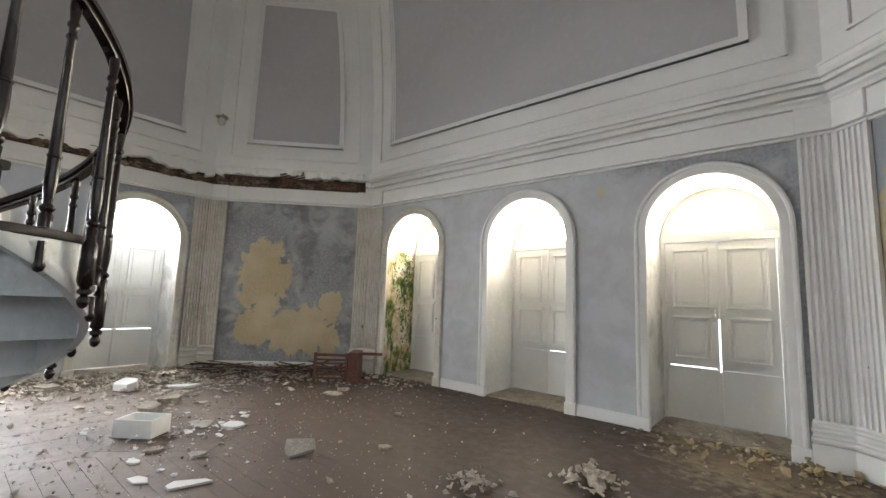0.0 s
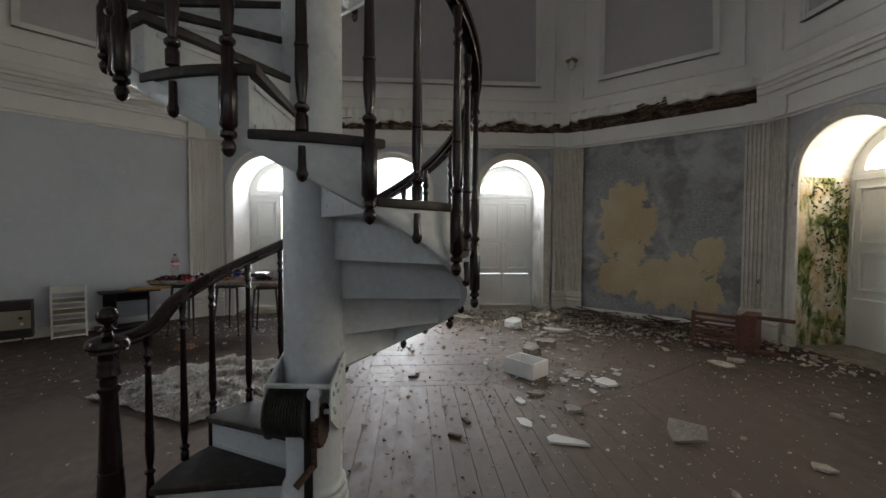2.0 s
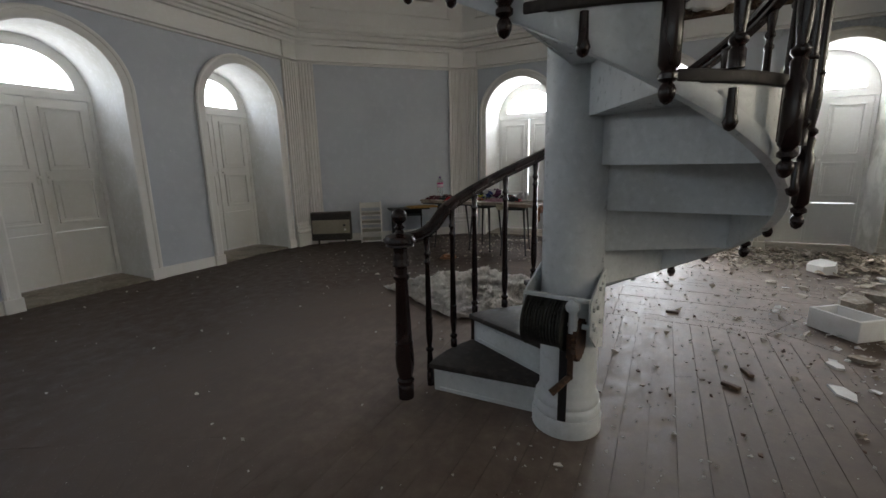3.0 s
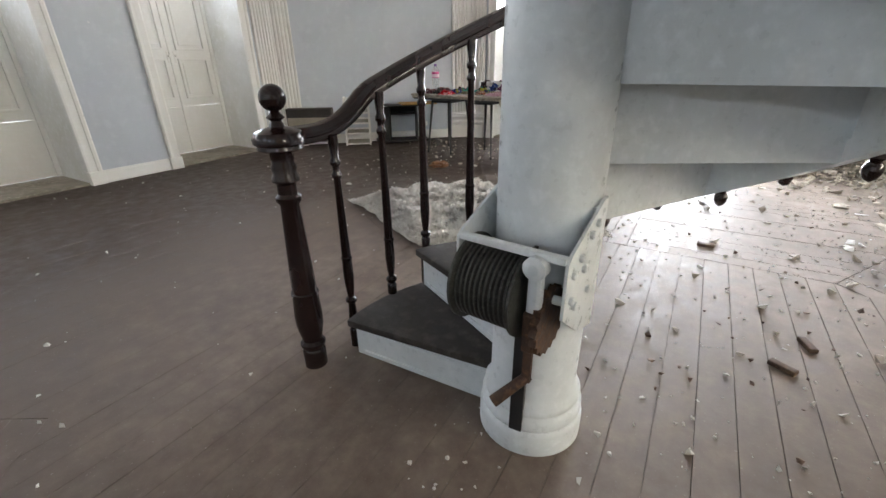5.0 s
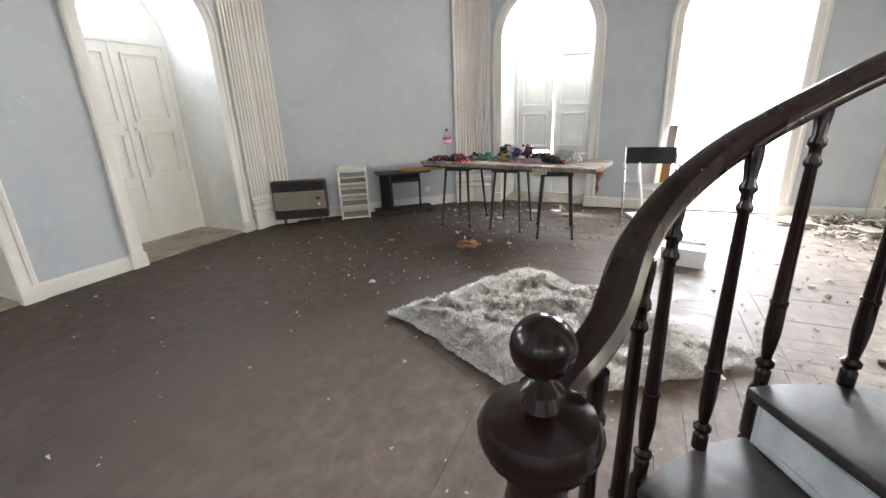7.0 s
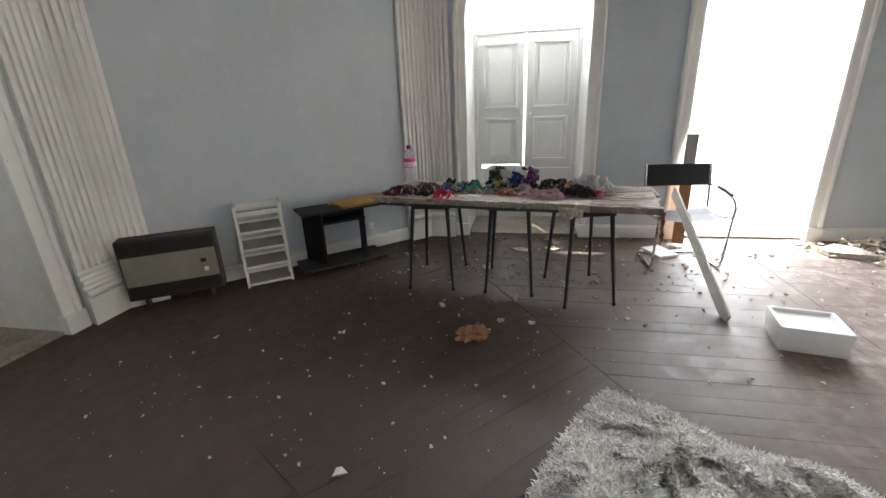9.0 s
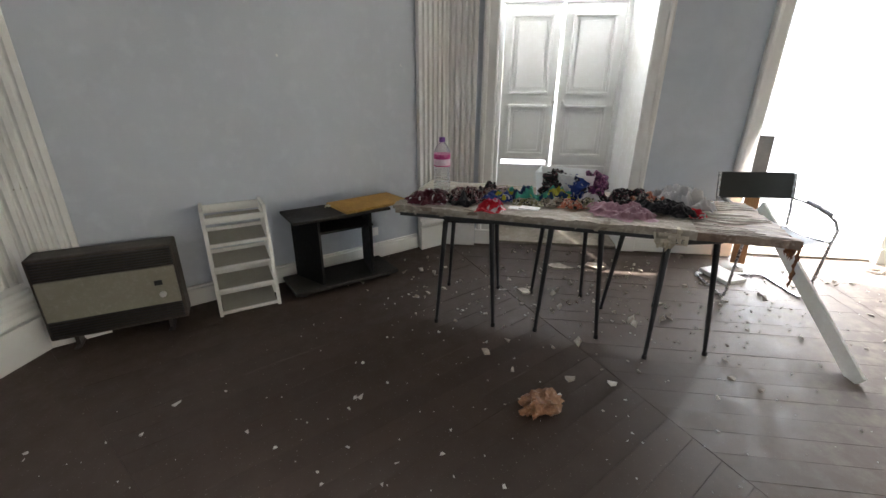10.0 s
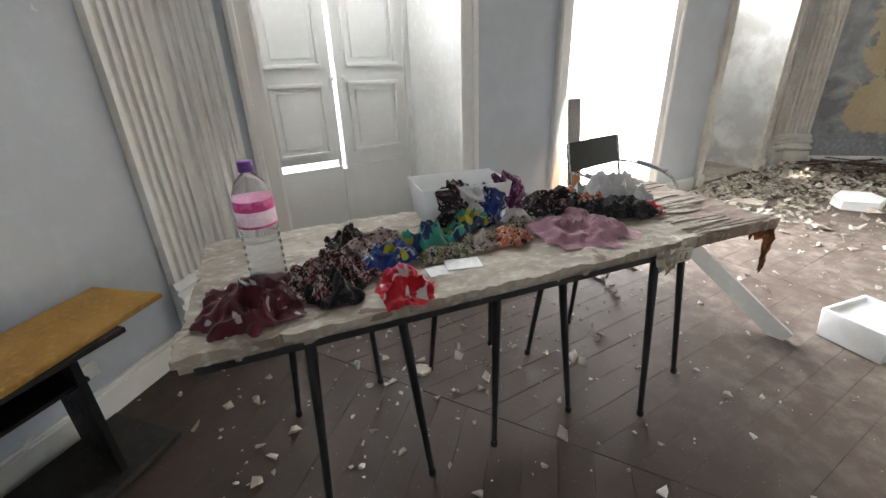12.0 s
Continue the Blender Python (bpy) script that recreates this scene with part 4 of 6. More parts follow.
def drop_profile(z0):
    return [(0.003, z0 - 0.28), (0.014, z0 - 0.273), (0.021, z0 - 0.258), (0.022, z0 - 0.243), (0.016, z0 - 0.23), (0.012, z0 - 0.226), (0.025, z0 - 0.217), (0.025, z0 - 0.205), (0.017, z0 - 0.196), (0.027, z0 - 0.182), (0.027, z0 - 0.02), (0.018, z0 + 0.0)]


for k in range(2 * (N_STEPS - 2)):
    deg = A0 - 3 - 0.5 * STEP * k
    n = k // 2
    tread_z = nose(n)
    top = rail_z(deg) - 0.02
    bm = bmesh.new()
    if k % 2 == 0:
        foot = tread_z - 0.02
        if foot > 0.34:
            prof = drop_profile(foot) + [(r, foot + z) for r, z in baluster_profile(top - foot)[1:]]
        else:
            prof = [(0.022, 0.0), (0.022, 0.08), (0.016, 0.09), (0.022, 0.10)] + [(r, foot + z) for r, z in baluster_profile(top - foot)[2:]]
        lathe(bm, prof, 14)
        r = RB
    else:
        lathe(bm, [(rr, tread_z + zz) for rr, zz in baluster_profile(top - tread_z)], 14)
        r = RT - 0.035
        if tread_z > 0.5:
            lathe(bm, [(0.003, tread_z - 0.165), (0.014, tread_z - 0.158), (0.02, tread_z - 0.14), (0.014, tread_z - 0.12), (0.012, tread_z - 0.05)], 12)
    b = part("baluster", bm, M_MAHOG, stair, smooth=True)
    r = r if k % 2 == 0 else RB - 0.03
    b.matrix_local = Matrix.Translation(on_stair(r, deg, 0))

# ---------------------------------------------------------------- hand winch on the column
M_RUST = surface("rusty_iron", (0.10, 0.055, 0.035), (0.04, 0.025, 0.02), (0.20, 0.11, 0.06), 0.65, 0.4, big=9, fine=60, relief=0.3)
M_ROPE = surface("greasy_steel_cable", (0.055, 0.055, 0.048), (0.02, 0.02, 0.018), (0.10, 0.10, 0.09), 0.55, 0.3, big=12, fine=90, relief=0.3)
winch = thing("cable_winch", pose(SX, SY, -0.140, 0, 0, -6), "white iron hand winch with a cable drum on the column", "winch")
D0, D1 = -0.02, 0.225                # from the column outwards


def plate(y0, y1):
    """A cheek plate whose front edge slopes to a point below."""
    bm = bmesh.new()
    out = [(D0, 0.58), (D0 + 0.12, 0.62), (D1, 0.72), (D1, 0.87), (D1 - 0.02, 0.885), (D0 + 0.03, 0.97), (D0, 0.97)]
    f = [[bm.verts.new((x, y, z)) for x, z in out] for y in (y0, y1)]
    bm.faces.new(f[0])
    bm.faces.new(f[1][::-1])
    for i in range(len(out)):
        j = (i + 1) % len(out)
        bm.faces.new((f[0][i], f[0][j], f[1][j], f[1][i]))
    return bm


for y in (-0.155, 0.147):
    ch = part("cheek_plate", plate(y, y + 0.008), M_METAL, winch)
    for x, z in ((0.05, 0.92), (0.09, 0.90), (0.15, 0.86), (0.19, 0.83), (0.12, 0.82), (0.19, 0.76), (0.07, 0.74)):
        bm = bmesh.new()
        lathe(bm, [(0.011, 0), (0.011, 0.008), (0.006, 0.011)], 6, pose(x, y + (0.008 if y > 0 else 0), z, -90 if y > 0 else 90))
        part("bolt", bm, M_METAL, ch)
for x, z in ((D1 - 0.012, 0.872), (D0 + 0.05, 0.945)):
    bm = bmesh.new()
    box(bm, x - 0.012, x + 0.012, -0.147, 0.147, z - 0.009, z + 0.009, 0.003)
    part("cross_bar", bm, M_METAL, winch)
bm = bmesh.new()
prof = [(0.126, 0), (0.126, 0.008)]
for k in range(11):
    z = 0.012 + k * 0.0145
    prof += [(0.106, z), (0.114, z + 0.004), (0.114, z + 0.010), (0.106, z + 0.0142)]
prof += [(0.126, 0.175), (0.126, 0.183)]
lathe(bm, prof, 32, pose(0.165, -0.142, 0.735, -90))
part("drum", bm, M_ROPE, winch, "drum wound with dark steel cable", smooth=True)
bm = bmesh.new()
nt_ = 36
gear = [(0.086 if i % 2 else 0.098) for i in range(nt_)]
f = [[bm.verts.new((0.165 + g * math.cos(2 * math.pi * i / nt_), y, 0.67 + g * math.sin(2 * math.pi * i / nt_))) for i, g in enumerate(gear)] for y in (0.085, 0.105)]
bm.faces.new(f[0])
bm.faces.new(f[1][::-1])
for i in range(nt_):
    bm.faces.new((f[0][i], f[0][(i + 1) % nt_], f[1][(i + 1) % nt_], f[1][i]))
part("gear_wheel", bm, M_RUST, winch, "rusty toothed gear wheel")
bm = bmesh.new()
lathe(bm, [(0.012, 0), (0.012, 0.33)], 12, pose(0.165, -0.165, 0.735, -90))
part("axle", bm, M_METAL, winch)
bm = bmesh.new()
box(bm, D1 - 0.02, D1 + 0.012, 0.060, 0.098, 0.70, 0.86, 0.010)
lathe(bm, [(0.030, 0), (0.030, 0.03), (0.014, 0.036)], 18, pose(D1 - 0.01, 0.079, 0.845, 0, 90))
arm = part("crank_arm", bm, M_METAL, winch, "white painted crank arm")
bm = bmesh.new()
box(bm, D1 - 0.004, D1 + 0.020, 0.058, 0.094, 0.60, 0.72, 0.008)
part("hook", bm, M_RUST, arm, "rusty iron hook")
bm = bmesh.new()
box(bm, D1 - 0.002, D1 + 0.012, 0.064, 0.090, 0.50, 0.61, 0.004)
rod(bm, (D1 - 0.005, 0.080, 0.515), (D1 + 0.07, 0.015, 0.445), 0.014, 0.017, 14)
part("crank_handle", bm, M_RUST, arm, "worn brown crank handle", smooth=True)

# ---------------------------------------------------------------- things: table of the old door on three stools
def quad_between(a, b, width, z):
    """A pose with x along a to b, y to the far side, at height z."""
    d = Vector((b[0] - a[0], b[1] - a[1], 0))
    return pose(a[0], a[1], z, 0, 0, math.degrees(math.atan2(d.y, d.x))), d.length


M_SLAB = surface("weathered_board", (0.35, 0.305, 0.25), (0.20, 0.165, 0.13), (0.50, 0.46, 0.40), 0.88, big=4.5, fine=34, relief=0.55, stretch=(0.8, 1.4, 1), chips=((0.17, 0.13, 0.10), 9.0, 0.66))
M_SLABWOOD = surface("bare_brown_wood", (0.27, 0.20, 0.15), (0.12, 0.075, 0.05), (0.40, 0.34, 0.28), 0.75, big=5, fine=40, relief=0.2, stretch=(0.3, 3, 1))
M_CANVAS = surface("torn_canvas", (0.62, 0.56, 0.44), (0.45, 0.38, 0.28), (0.72, 0.68, 0.58), 0.9, big=6, fine=120, relief=0.2)
slab_pose, slab_len = quad_between((-5.77, -3.44), (-5.46, -1.43), 0.72, 0.715)
table = thing("makeshift_table", slab_pose, "weathered old door laid flat as a table on three stools", "table")
rnd = random.Random(11)


def ragged_slab(x0, x1, y0, y1, z0, z1, nx, ny, rag):
    bm = bmesh.new()
    top, bot = [], []
    for i in range(nx + 1):
        rt, rb = [], []
        for j in range(ny + 1):
            x, y = x0 + (x1 - x0) * i / nx, y0 + (y1 - y0) * j / ny
            ex = rag * (noise.noise(Vector((x * 17, y * 17, 1))) + 0.6 * noise.noise(Vector((x * 60, y * 60, 2)))) if i in (0, nx) else 0
            ey = rag * (noise.noise(Vector((x * 19, y * 17, 5))) + 0.6 * noise.noise(Vector((x * 60, y * 50, 6)))) if j in (0, ny) else 0
            flake = max(0.0, noise.noise(Vector((x * 7, y * 16, 21))) - 0.25)
            h = 0.006 * noise.noise(Vector((x * 6, y * 14, 3))) + 0.004 * noise.noise(Vector((x * 30, y * 40, 9))) - 0.012 * min(flake, 0.5) ** 0.5
            rt.append(bm.verts.new((x + ex, y + ey, z1 + h)))
            rb.append(bm.verts.new((x + ex * 0.4, y + ey * 0.4, z0)))
        top.append(rt)
        bot.append(rb)
    for i in range(nx):
        for j in range(ny):
            bm.faces.new((top[i][j], top[i + 1][j], top[i + 1][j + 1], top[i][j + 1]))
            bm.faces.new((bot[i][j], bot[i][j + 1], bot[i + 1][j + 1], bot[i + 1][j]))
        bm.faces.new((top[i][0], bot[i][0], bot[i + 1][0], top[i + 1][0]))
        bm.faces.new((top[i][ny], top[i + 1][ny], bot[i + 1][ny], bot[i][ny]))
    for j in range(ny):
        bm.faces.new((top[0][j], top[0][j + 1], bot[0][j + 1], bot[0][j]))
        bm.faces.new((top[nx][j], bot[nx][j], bot[nx][j + 1], top[nx][j + 1]))
    return bm


part("tabletop", ragged_slab(0, 1.60, 0, 0.72, -0.002, 0.047, 150, 54, 0.010), M_SLAB, table, smooth=True)
part("bare_end", ragged_slab(1.60, slab_len, 0.004, 0.72, -0.002, 0.040, 40, 54, 0.018), M_SLABWOOD, table, "stripped brown wood end of the old door", smooth=True)
for k in range(54):
    x0, y0, ln = rnd.uniform(1.42, 1.80), 0.02 + 0.68 * (k + rnd.uniform(-0.3, 0.3)) / 54, rnd.uniform(0.08, 0.34)
    w0, w1 = rnd.uniform(0.005, 0.013), rnd.uniform(0.001, 0.004)
    ln = min(ln, slab_len - x0 - 0.01)
    bm = bmesh.new()
    v0 = [bm.verts.new(p) for z in (0, 0.003) for p in ((0, -w1, z), (ln * 0.4, -w0, z), (ln, -w1, z), (ln, w1, z), (ln * 0.5, w0, z), (0, w1, z))]
    bm.faces.new(v0[:6][::-1])
    bm.faces.new(v0[6:])
    for i in range(6):
        bm.faces.new((v0[i], v0[(i + 1) % 6], v0[6 + (i + 1) % 6], v0[6 + i]))
    bmesh.ops.transform(bm, matrix=pose(x0, y0, 0.043, 0, rnd.uniform(-0.5, 1.5), rnd.uniform(-4, 4)), verts=bm.verts)
    part("splinter", bm, M_SLAB, table)
crust = ragged_slab(-0.005, 1.50, -0.022, 0.10, 0.030, 0.053, 190, 10, 0.013)
part("paint_crust", crust, M_SLAB, table, "peeling beige paint crust along the edge", smooth=True)
bm = bmesh.new()
for k in range(60):
    x = 0.05 + 1.45 * k / 60
    if k % 7 in (2, 5):
        continue
    box(bm, x, x + 0.014, -0.002, 0.001, -0.012, 0.004)
box(bm, 0.03, 1.52, -0.0015, 0.02, -0.014, 0.006)
part("printed_tape", bm, (M_BLACK,), table, "torn printed tape under the edge")


def drape(w, h, seed, thick=0.004, n=10, depth=0.02):
    """A torn hanging scrap: x across, z down, ragged below."""
    rr = random.Random(seed)
    bm = bmesh.new()
    rows = []
    for j in range(n + 1):
        z = -h * j / n
        shrink = 1 - 0.55 * (j / n) ** 2
        rows.append([bm.verts.new((w * (i / n - 0.5) * shrink + 0.01 * noise.noise(Vector((i, j * 0.7, seed))), -0.012 - depth * noise.noise(Vector((i * 0.6, j * 0.5, seed + 3))) - 0.006, z + (rr.uniform(-0.02, 0.02) if j == n else 0))) for i in range(n + 1)])
    for a, b in zip(rows, rows[1:]):
        for i in range(n):
            bm.faces.new((a[i], a[i + 1], b[i + 1], b[i]))
    bmesh.ops.solidify(bm, geom=bm.faces[:], thickness=thick)
    return bm


sc = part("canvas_scrap", drape(0.13, 0.11, 5), M_CANVAS, table, "torn cream canvas scrap", smooth=True)
sc.matrix_local = pose(1.46, 0.0, 0.05)
bm = bmesh.new()
box(bm, 1.40, 1.52, -0.012, 0.03, 0.044, 0.052, 0.003)
part("canvas_fold", bm, M_CANVAS, table)
M_BARK = surface("orange_torn_veneer", (0.34, 0.15, 0.06), (0.16, 0.07, 0.035), (0.48, 0.26, 0.12), 0.7, big=8, fine=50, relief=0.2)
sc = part("veneer_strip", drape(0.20, 0.09, 9), M_BARK, table, "hanging torn orange-brown veneer", smooth=True)
sc.matrix_local = pose(slab_len - 0.01, 0.10, 0.02, 0, 0, 80)
sc = part("veneer_strip", drape(0.05, 0.20, 12), M_BARK, table, smooth=True)
sc.matrix_local = pose(slab_len - 0.005, 0.03, 0.01, 0, 0, 70)
# letters left on the tape
for ch_, x_ in (("L", 1.602), ("E", 1.628)):
    cu = bpy.data.curves.new("letter", "FONT")
    cu.body, cu.size, cu.extrude = ch_, 0.032, 0.0006
    tmp = bpy.data.objects.new("letter_tmp", cu)
    scene.collection.objects.link(tmp)
    dg = bpy.context.evaluated_depsgraph_get()
    me = bpy.data.meshes.new_from_object(tmp.evaluated_get(dg))
    bpy.data.objects.remove(tmp)
    me.materials.clear()
    me.materials.append(M_BLACK)
    lt = new("letter", me)
    lt.parent = table
    lt.matrix_local = pose(x_ - 0.10, -0.0225, -0.02, 90)
bm = bmesh.new()
box(bm, 1.495, 1.56, -0.0215, -0.018, -0.03, 0.02, 0.001)
part("tape_label", bm, M_CANVAS, table, "white tape with black letters")


def stool(corners, height, label):
    """A school stool: black sheet seat frame and four splayed tapered legs; corners: the feet in the plan."""
    cx, cy = sum(p[0] for p in corners) / 4, sum(p[1] for p in corners) / 4
    root = thing("stool", pose(cx, cy, 0), label, "stool", "stools under the table")
    ins = 0.76
    loc = [(x - cx, y - cy) for x, y in corners]
    for x, y in loc:
        bm = bmesh.new()
        rod(bm, (x, y, 0.0), (x * ins, y * ins, height - 0.05), 0.010, 0.0165, 12)
        leg = part("leg", bm, M_BLACK, root, smooth=True)
        bm = bmesh.new()
        lathe(bm, [(0.013, 0), (0.0125, 0.02), (0.0115, 0.024)], 12, pose(x, y, 0))
        part("foot", bm, M_RUBBER, leg)
    ux, uy = Vector((loc[1][0] - loc[0][0], loc[1][1] - loc[0][1])), Vector((loc[2][0] - loc[1][0], loc[2][1] - loc[1][1]))
    ang = math.degrees(math.atan2(ux.y, ux.x))
    bm = bmesh.new()
    w, d = ux.length * ins / 2 + 0.02, uy.length * ins / 2 + 0.02
    box(bm, -w, w, -d, d, height - 0.055, height - 0.022, 0.012, m=pose(0, 0, 0, 0, 0, ang))
    part("seat_frame", bm, M_BLACK, root)
    bm = bmesh.new()
    box(bm, -w - 0.01, w + 0.01, -d - 0.01, d + 0.01, height - 0.022, height, 0.008, m=pose(0, 0, 0, 0, 0, ang))
    part("seat", bm, M_SEAT, root, "dark worn seat board")


stool([(-5.75, -3.19), (-5.75, -2.83), (-6.29, -2.80), (-6.29, -3.17)], 0.712, "black metal stool with splayed legs under the table")
stool([(-5.73, -2.57), (-5.70, -2.21), (-6.24, -2.21), (-6.24, -2.56)], 0.712, "black metal stool with splayed legs under the table")
stool([(-5.53, -1.98), (-5.61, -1.63), (-6.16, -1.73), (-6.08, -2.10)], 0.710, "black metal stool standing askew under the table")


# ---------------------------------------------------------------- clothes and things on the table
def cloth(name, x, y, w, h, turn, height, seed, mat, label, z=0.762, n=44, fray=0.42):
    """A crumpled piece of clothing dropped on the table; x, y in the table's own plan."""
    bm = bmesh.new()
    rows = []
    for i in range(n + 1):
        row = []
        for j in range(n + 1):
            u, v = 2 * i / n - 1, 2 * j / n - 1
            # square to a lumpy round outline
            a = math.atan2(v, u)
            rad = max(abs(u), abs(v)) * (1 + fray * noise.noise(Vector((math.cos(a) * 1.6, math.sin(a) * 1.6, seed))) + 0.24 * noise.noise(Vector((math.cos(a) * 4, math.sin(a) * 4, seed + 8))))
            px, py = w / 2 * rad * math.cos(a), h / 2 * rad * math.sin(a)
            q = Vector((px * 13, py * 13, seed * 3.1))
            crest = 1 - abs(noise.noise(q)) * 2.2
            fine = 1 - abs(noise.noise(q * 2.6)) * 2
            edge = max(0.0, 1 - max(abs(u), abs(v)) ** 3)
            zz = 0.004 + height * (0.12 * edge + 0.62 * max(0, crest) * (0.2 + 0.8 * edge) + 0.16 * max(0, fine) * (0.35 + 0.65 * edge))
            row.append(bm.verts.new((px, py, zz)))
        rows.append(row)
    for a, b in zip(rows, rows[1:]):
        for i in range(n):
            bm.faces.new((a[i], a[i + 1], b[i + 1], b[i]))
    bmesh.ops.solidify(bm, geom=bm.faces[:], thickness=0.003)
    c = slab_pose @ Vector((x, y, 0))
    t = math.degrees(slab_pose.to_euler().z)
    return put(name, bm, mat, pose(c.x, c.y, z, 0, 0, t + turn), label, "clothing", group="clothes on the table", smooth=True)


def fabric(name, base, spots=None, scale=28.0, amount=0.5):
    m, nt, b = nodes_of(name)
    v = tex_coord(nt)
    weave = tex_noise(nt, v, 220, 2)
    c = mixc(nt, ramp(nt, weave, 0.3, 0.7), tuple(x * 0.75 for x in base), base)
    if spots:
        for k, s in enumerate(spots):
            vv = tex_coord(nt, (1 + 0.3 * k, 1, 1 + 0.2 * k))
            c = mixc(nt, ramp(nt, tex_noise(nt, vv, scale * (1 + 0.35 * k), 1, 0.4, 1.0), 1 - amount - 0.02, 1 - amount + 0.02), c, s)
    nt.links.new(c, b.inputs["Base Color"])
    b.inputs["Roughness"].default_value = 0.9
    b.inputs["Sheen Weight"].default_value = 0.2
    bump(nt, b, weave, 0.2, 0.002)
    return m


F_MAROON = fabric("maroon_cloth", (0.13, 0.016, 0.03), [(0.06, 0.008, 0.016), (0.6, 0.55, 0.55)], 14, 0.34)
F_ROSE = fabric("dark_rose_print", (0.09, 0.015, 0.02), [(0.30, 0.09, 0.10), (0.015, 0.012, 0.012), (0.55, 0.45, 0.42)], 42, 0.44)
F_BLACK = fabric("black_lace", (0.012, 0.012, 0.014), [(0.06, 0.05, 0.055)], 60, 0.42)
F_RED = fabric("red_cloth", (0.70, 0.012, 0.03), [(0.78, 0.12, 0.28), (0.78, 0.74, 0.72)], 16, 0.36)
F_BLUE = fabric("blue_print", (0.02, 0.06, 0.30), [(0.012, 0.014, 0.04), (0.5, 0.52, 0.58)], 22, 0.36)
F_GREEN = fabric("green_yellow_print", (0.07, 0.46, 0.34), [(0.56, 0.52, 0.06), (0.02, 0.06, 0.14)], 11, 0.46)
F_DARK = fabric("dark_floral_print", (0.015, 0.013, 0.016), [(0.40, 0.38, 0.36), (0.20, 0.05, 0.07)], 55, 0.36)
F_CORAL = fabric("coral_print", (0.55, 0.16, 0.08), [(0.02, 0.02, 0.02), (0.6, 0.5, 0.4)], 50, 0.42)
F_OLIVE = fabric("olive_print", (0.28, 0.26, 0.13), [(0.03, 0.03, 0.03), (0.55, 0.53, 0.45)], 60, 0.44)
F_PINK = fabric("dusty_pink_towel", (0.46, 0.25, 0.30), [(0.36, 0.18, 0.23)], 16)
F_WHITE = fabric("white_cloth", (0.74, 0.73, 0.73), [(0.62, 0.61, 0.62)], 12)
F_BEIGE = fabric("beige_print", (0.50, 0.44, 0.36), [(0.20, 0.11, 0.08), (0.03, 0.03, 0.03)], 48, 0.40)
F_PURPLE = fabric("purple_print", (0.13, 0.025, 0.12), [(0.02, 0.015, 0.02), (0.35, 0.15, 0.25)], 40, 0.42)
F_ROSEW = fabric("pale_pink_print", (0.60, 0.48, 0.46), [(0.25, 0.10, 0.10), (0.02, 0.02, 0.02)], 45, 0.42)

for spec in (
    ("cloth", 0.17, 0.15, 0.28, 0.30, 20, 0.075, 1, F_MAROON, "crumpled maroon garment with white flecks"),
    ("cloth", 0.37, 0.20, 0.25, 0.26, -30, 0.10, 2, F_ROSE, "heaped dark rose printed garment"),
    ("cloth", 0.38, 0.11, 0.16, 0.13, 10, 0.10, 3, F_BLACK, "black lace underwear crumpled on the heap"),
    ("cloth", 0.55, 0.065, 0.15, 0.25, -8, 0.075, 4, F_RED, "bright red and pink garment hanging to the edge"),
    ("cloth", 0.60, 0.28, 0.42, 0.13, 24, 0.075, 5, F_BLUE, "twisted blue printed garment"),
    ("cloth", 0.56, 0.41, 0.26, 0.14, 15, 0.065, 6, F_ROSEW, "pale pink printed garment"),
    ("cloth", 0.78, 0.345, 0.52, 0.12, 24, 0.115, 7, F_GREEN, "green and yellow printed scarf"),
    ("cloth", 0.46, 0.45, 0.16, 0.13, 0, 0.09, 8, F_DARK, "small dark printed garment"),
    ("cloth", 0.73, 0.22, 0.18, 0.11, -12, 0.05, 9, F_OLIVE, "small leopard-like printed underwear"),
    ("cloth", 0.90, 0.26, 0.20, 0.12, 10, 0.06, 10, F_BEIGE, "beige and brown printed garment"),
    ("cloth", 0.98, 0.24, 0.18, 0.12, -20, 0.06, 11, F_CORAL, "coral and black printed garment"),
    ("cloth", 1.08, 0.33, 0.20, 0.12, 15, 0.05, 12, F_OLIVE, "small crumpled olive printed garment"),
    ("cloth", 1.27, 0.22, 0.38, 0.36, 12, 0.060, 13, F_PINK, "dusty pink towel spread in folds"),
    ("cloth", 1.33, 0.47, 0.36, 0.22, 8, 0.10, 14, F_DARK, "heap of dark printed garments"),
    ("cloth", 1.46, 0.44, 0.26, 0.18, 0, 0.11, 15, F_CORAL, "red patterned garment in the heap"),
    ("cloth", 1.50, 0.29, 0.34, 0.17, -18, 0.09, 16, F_BLACK, "black garment with a green hem"),
    ("cloth", 1.62, 0.25, 0.13, 0.10, 0, 0.07, 17, F_RED, "small bright red crumpled garment"),
    ("cloth", 1.60, 0.44, 0.38, 0.22, -12, 0.15, 18, F_WHITE, "crumpled white cotton garment"),
    ("cloth", 1.14, 0.40, 0.18, 0.13, 0, 0.07, 19, F_WHITE, "small crumpled white garment"),
):
    cloth(*spec)


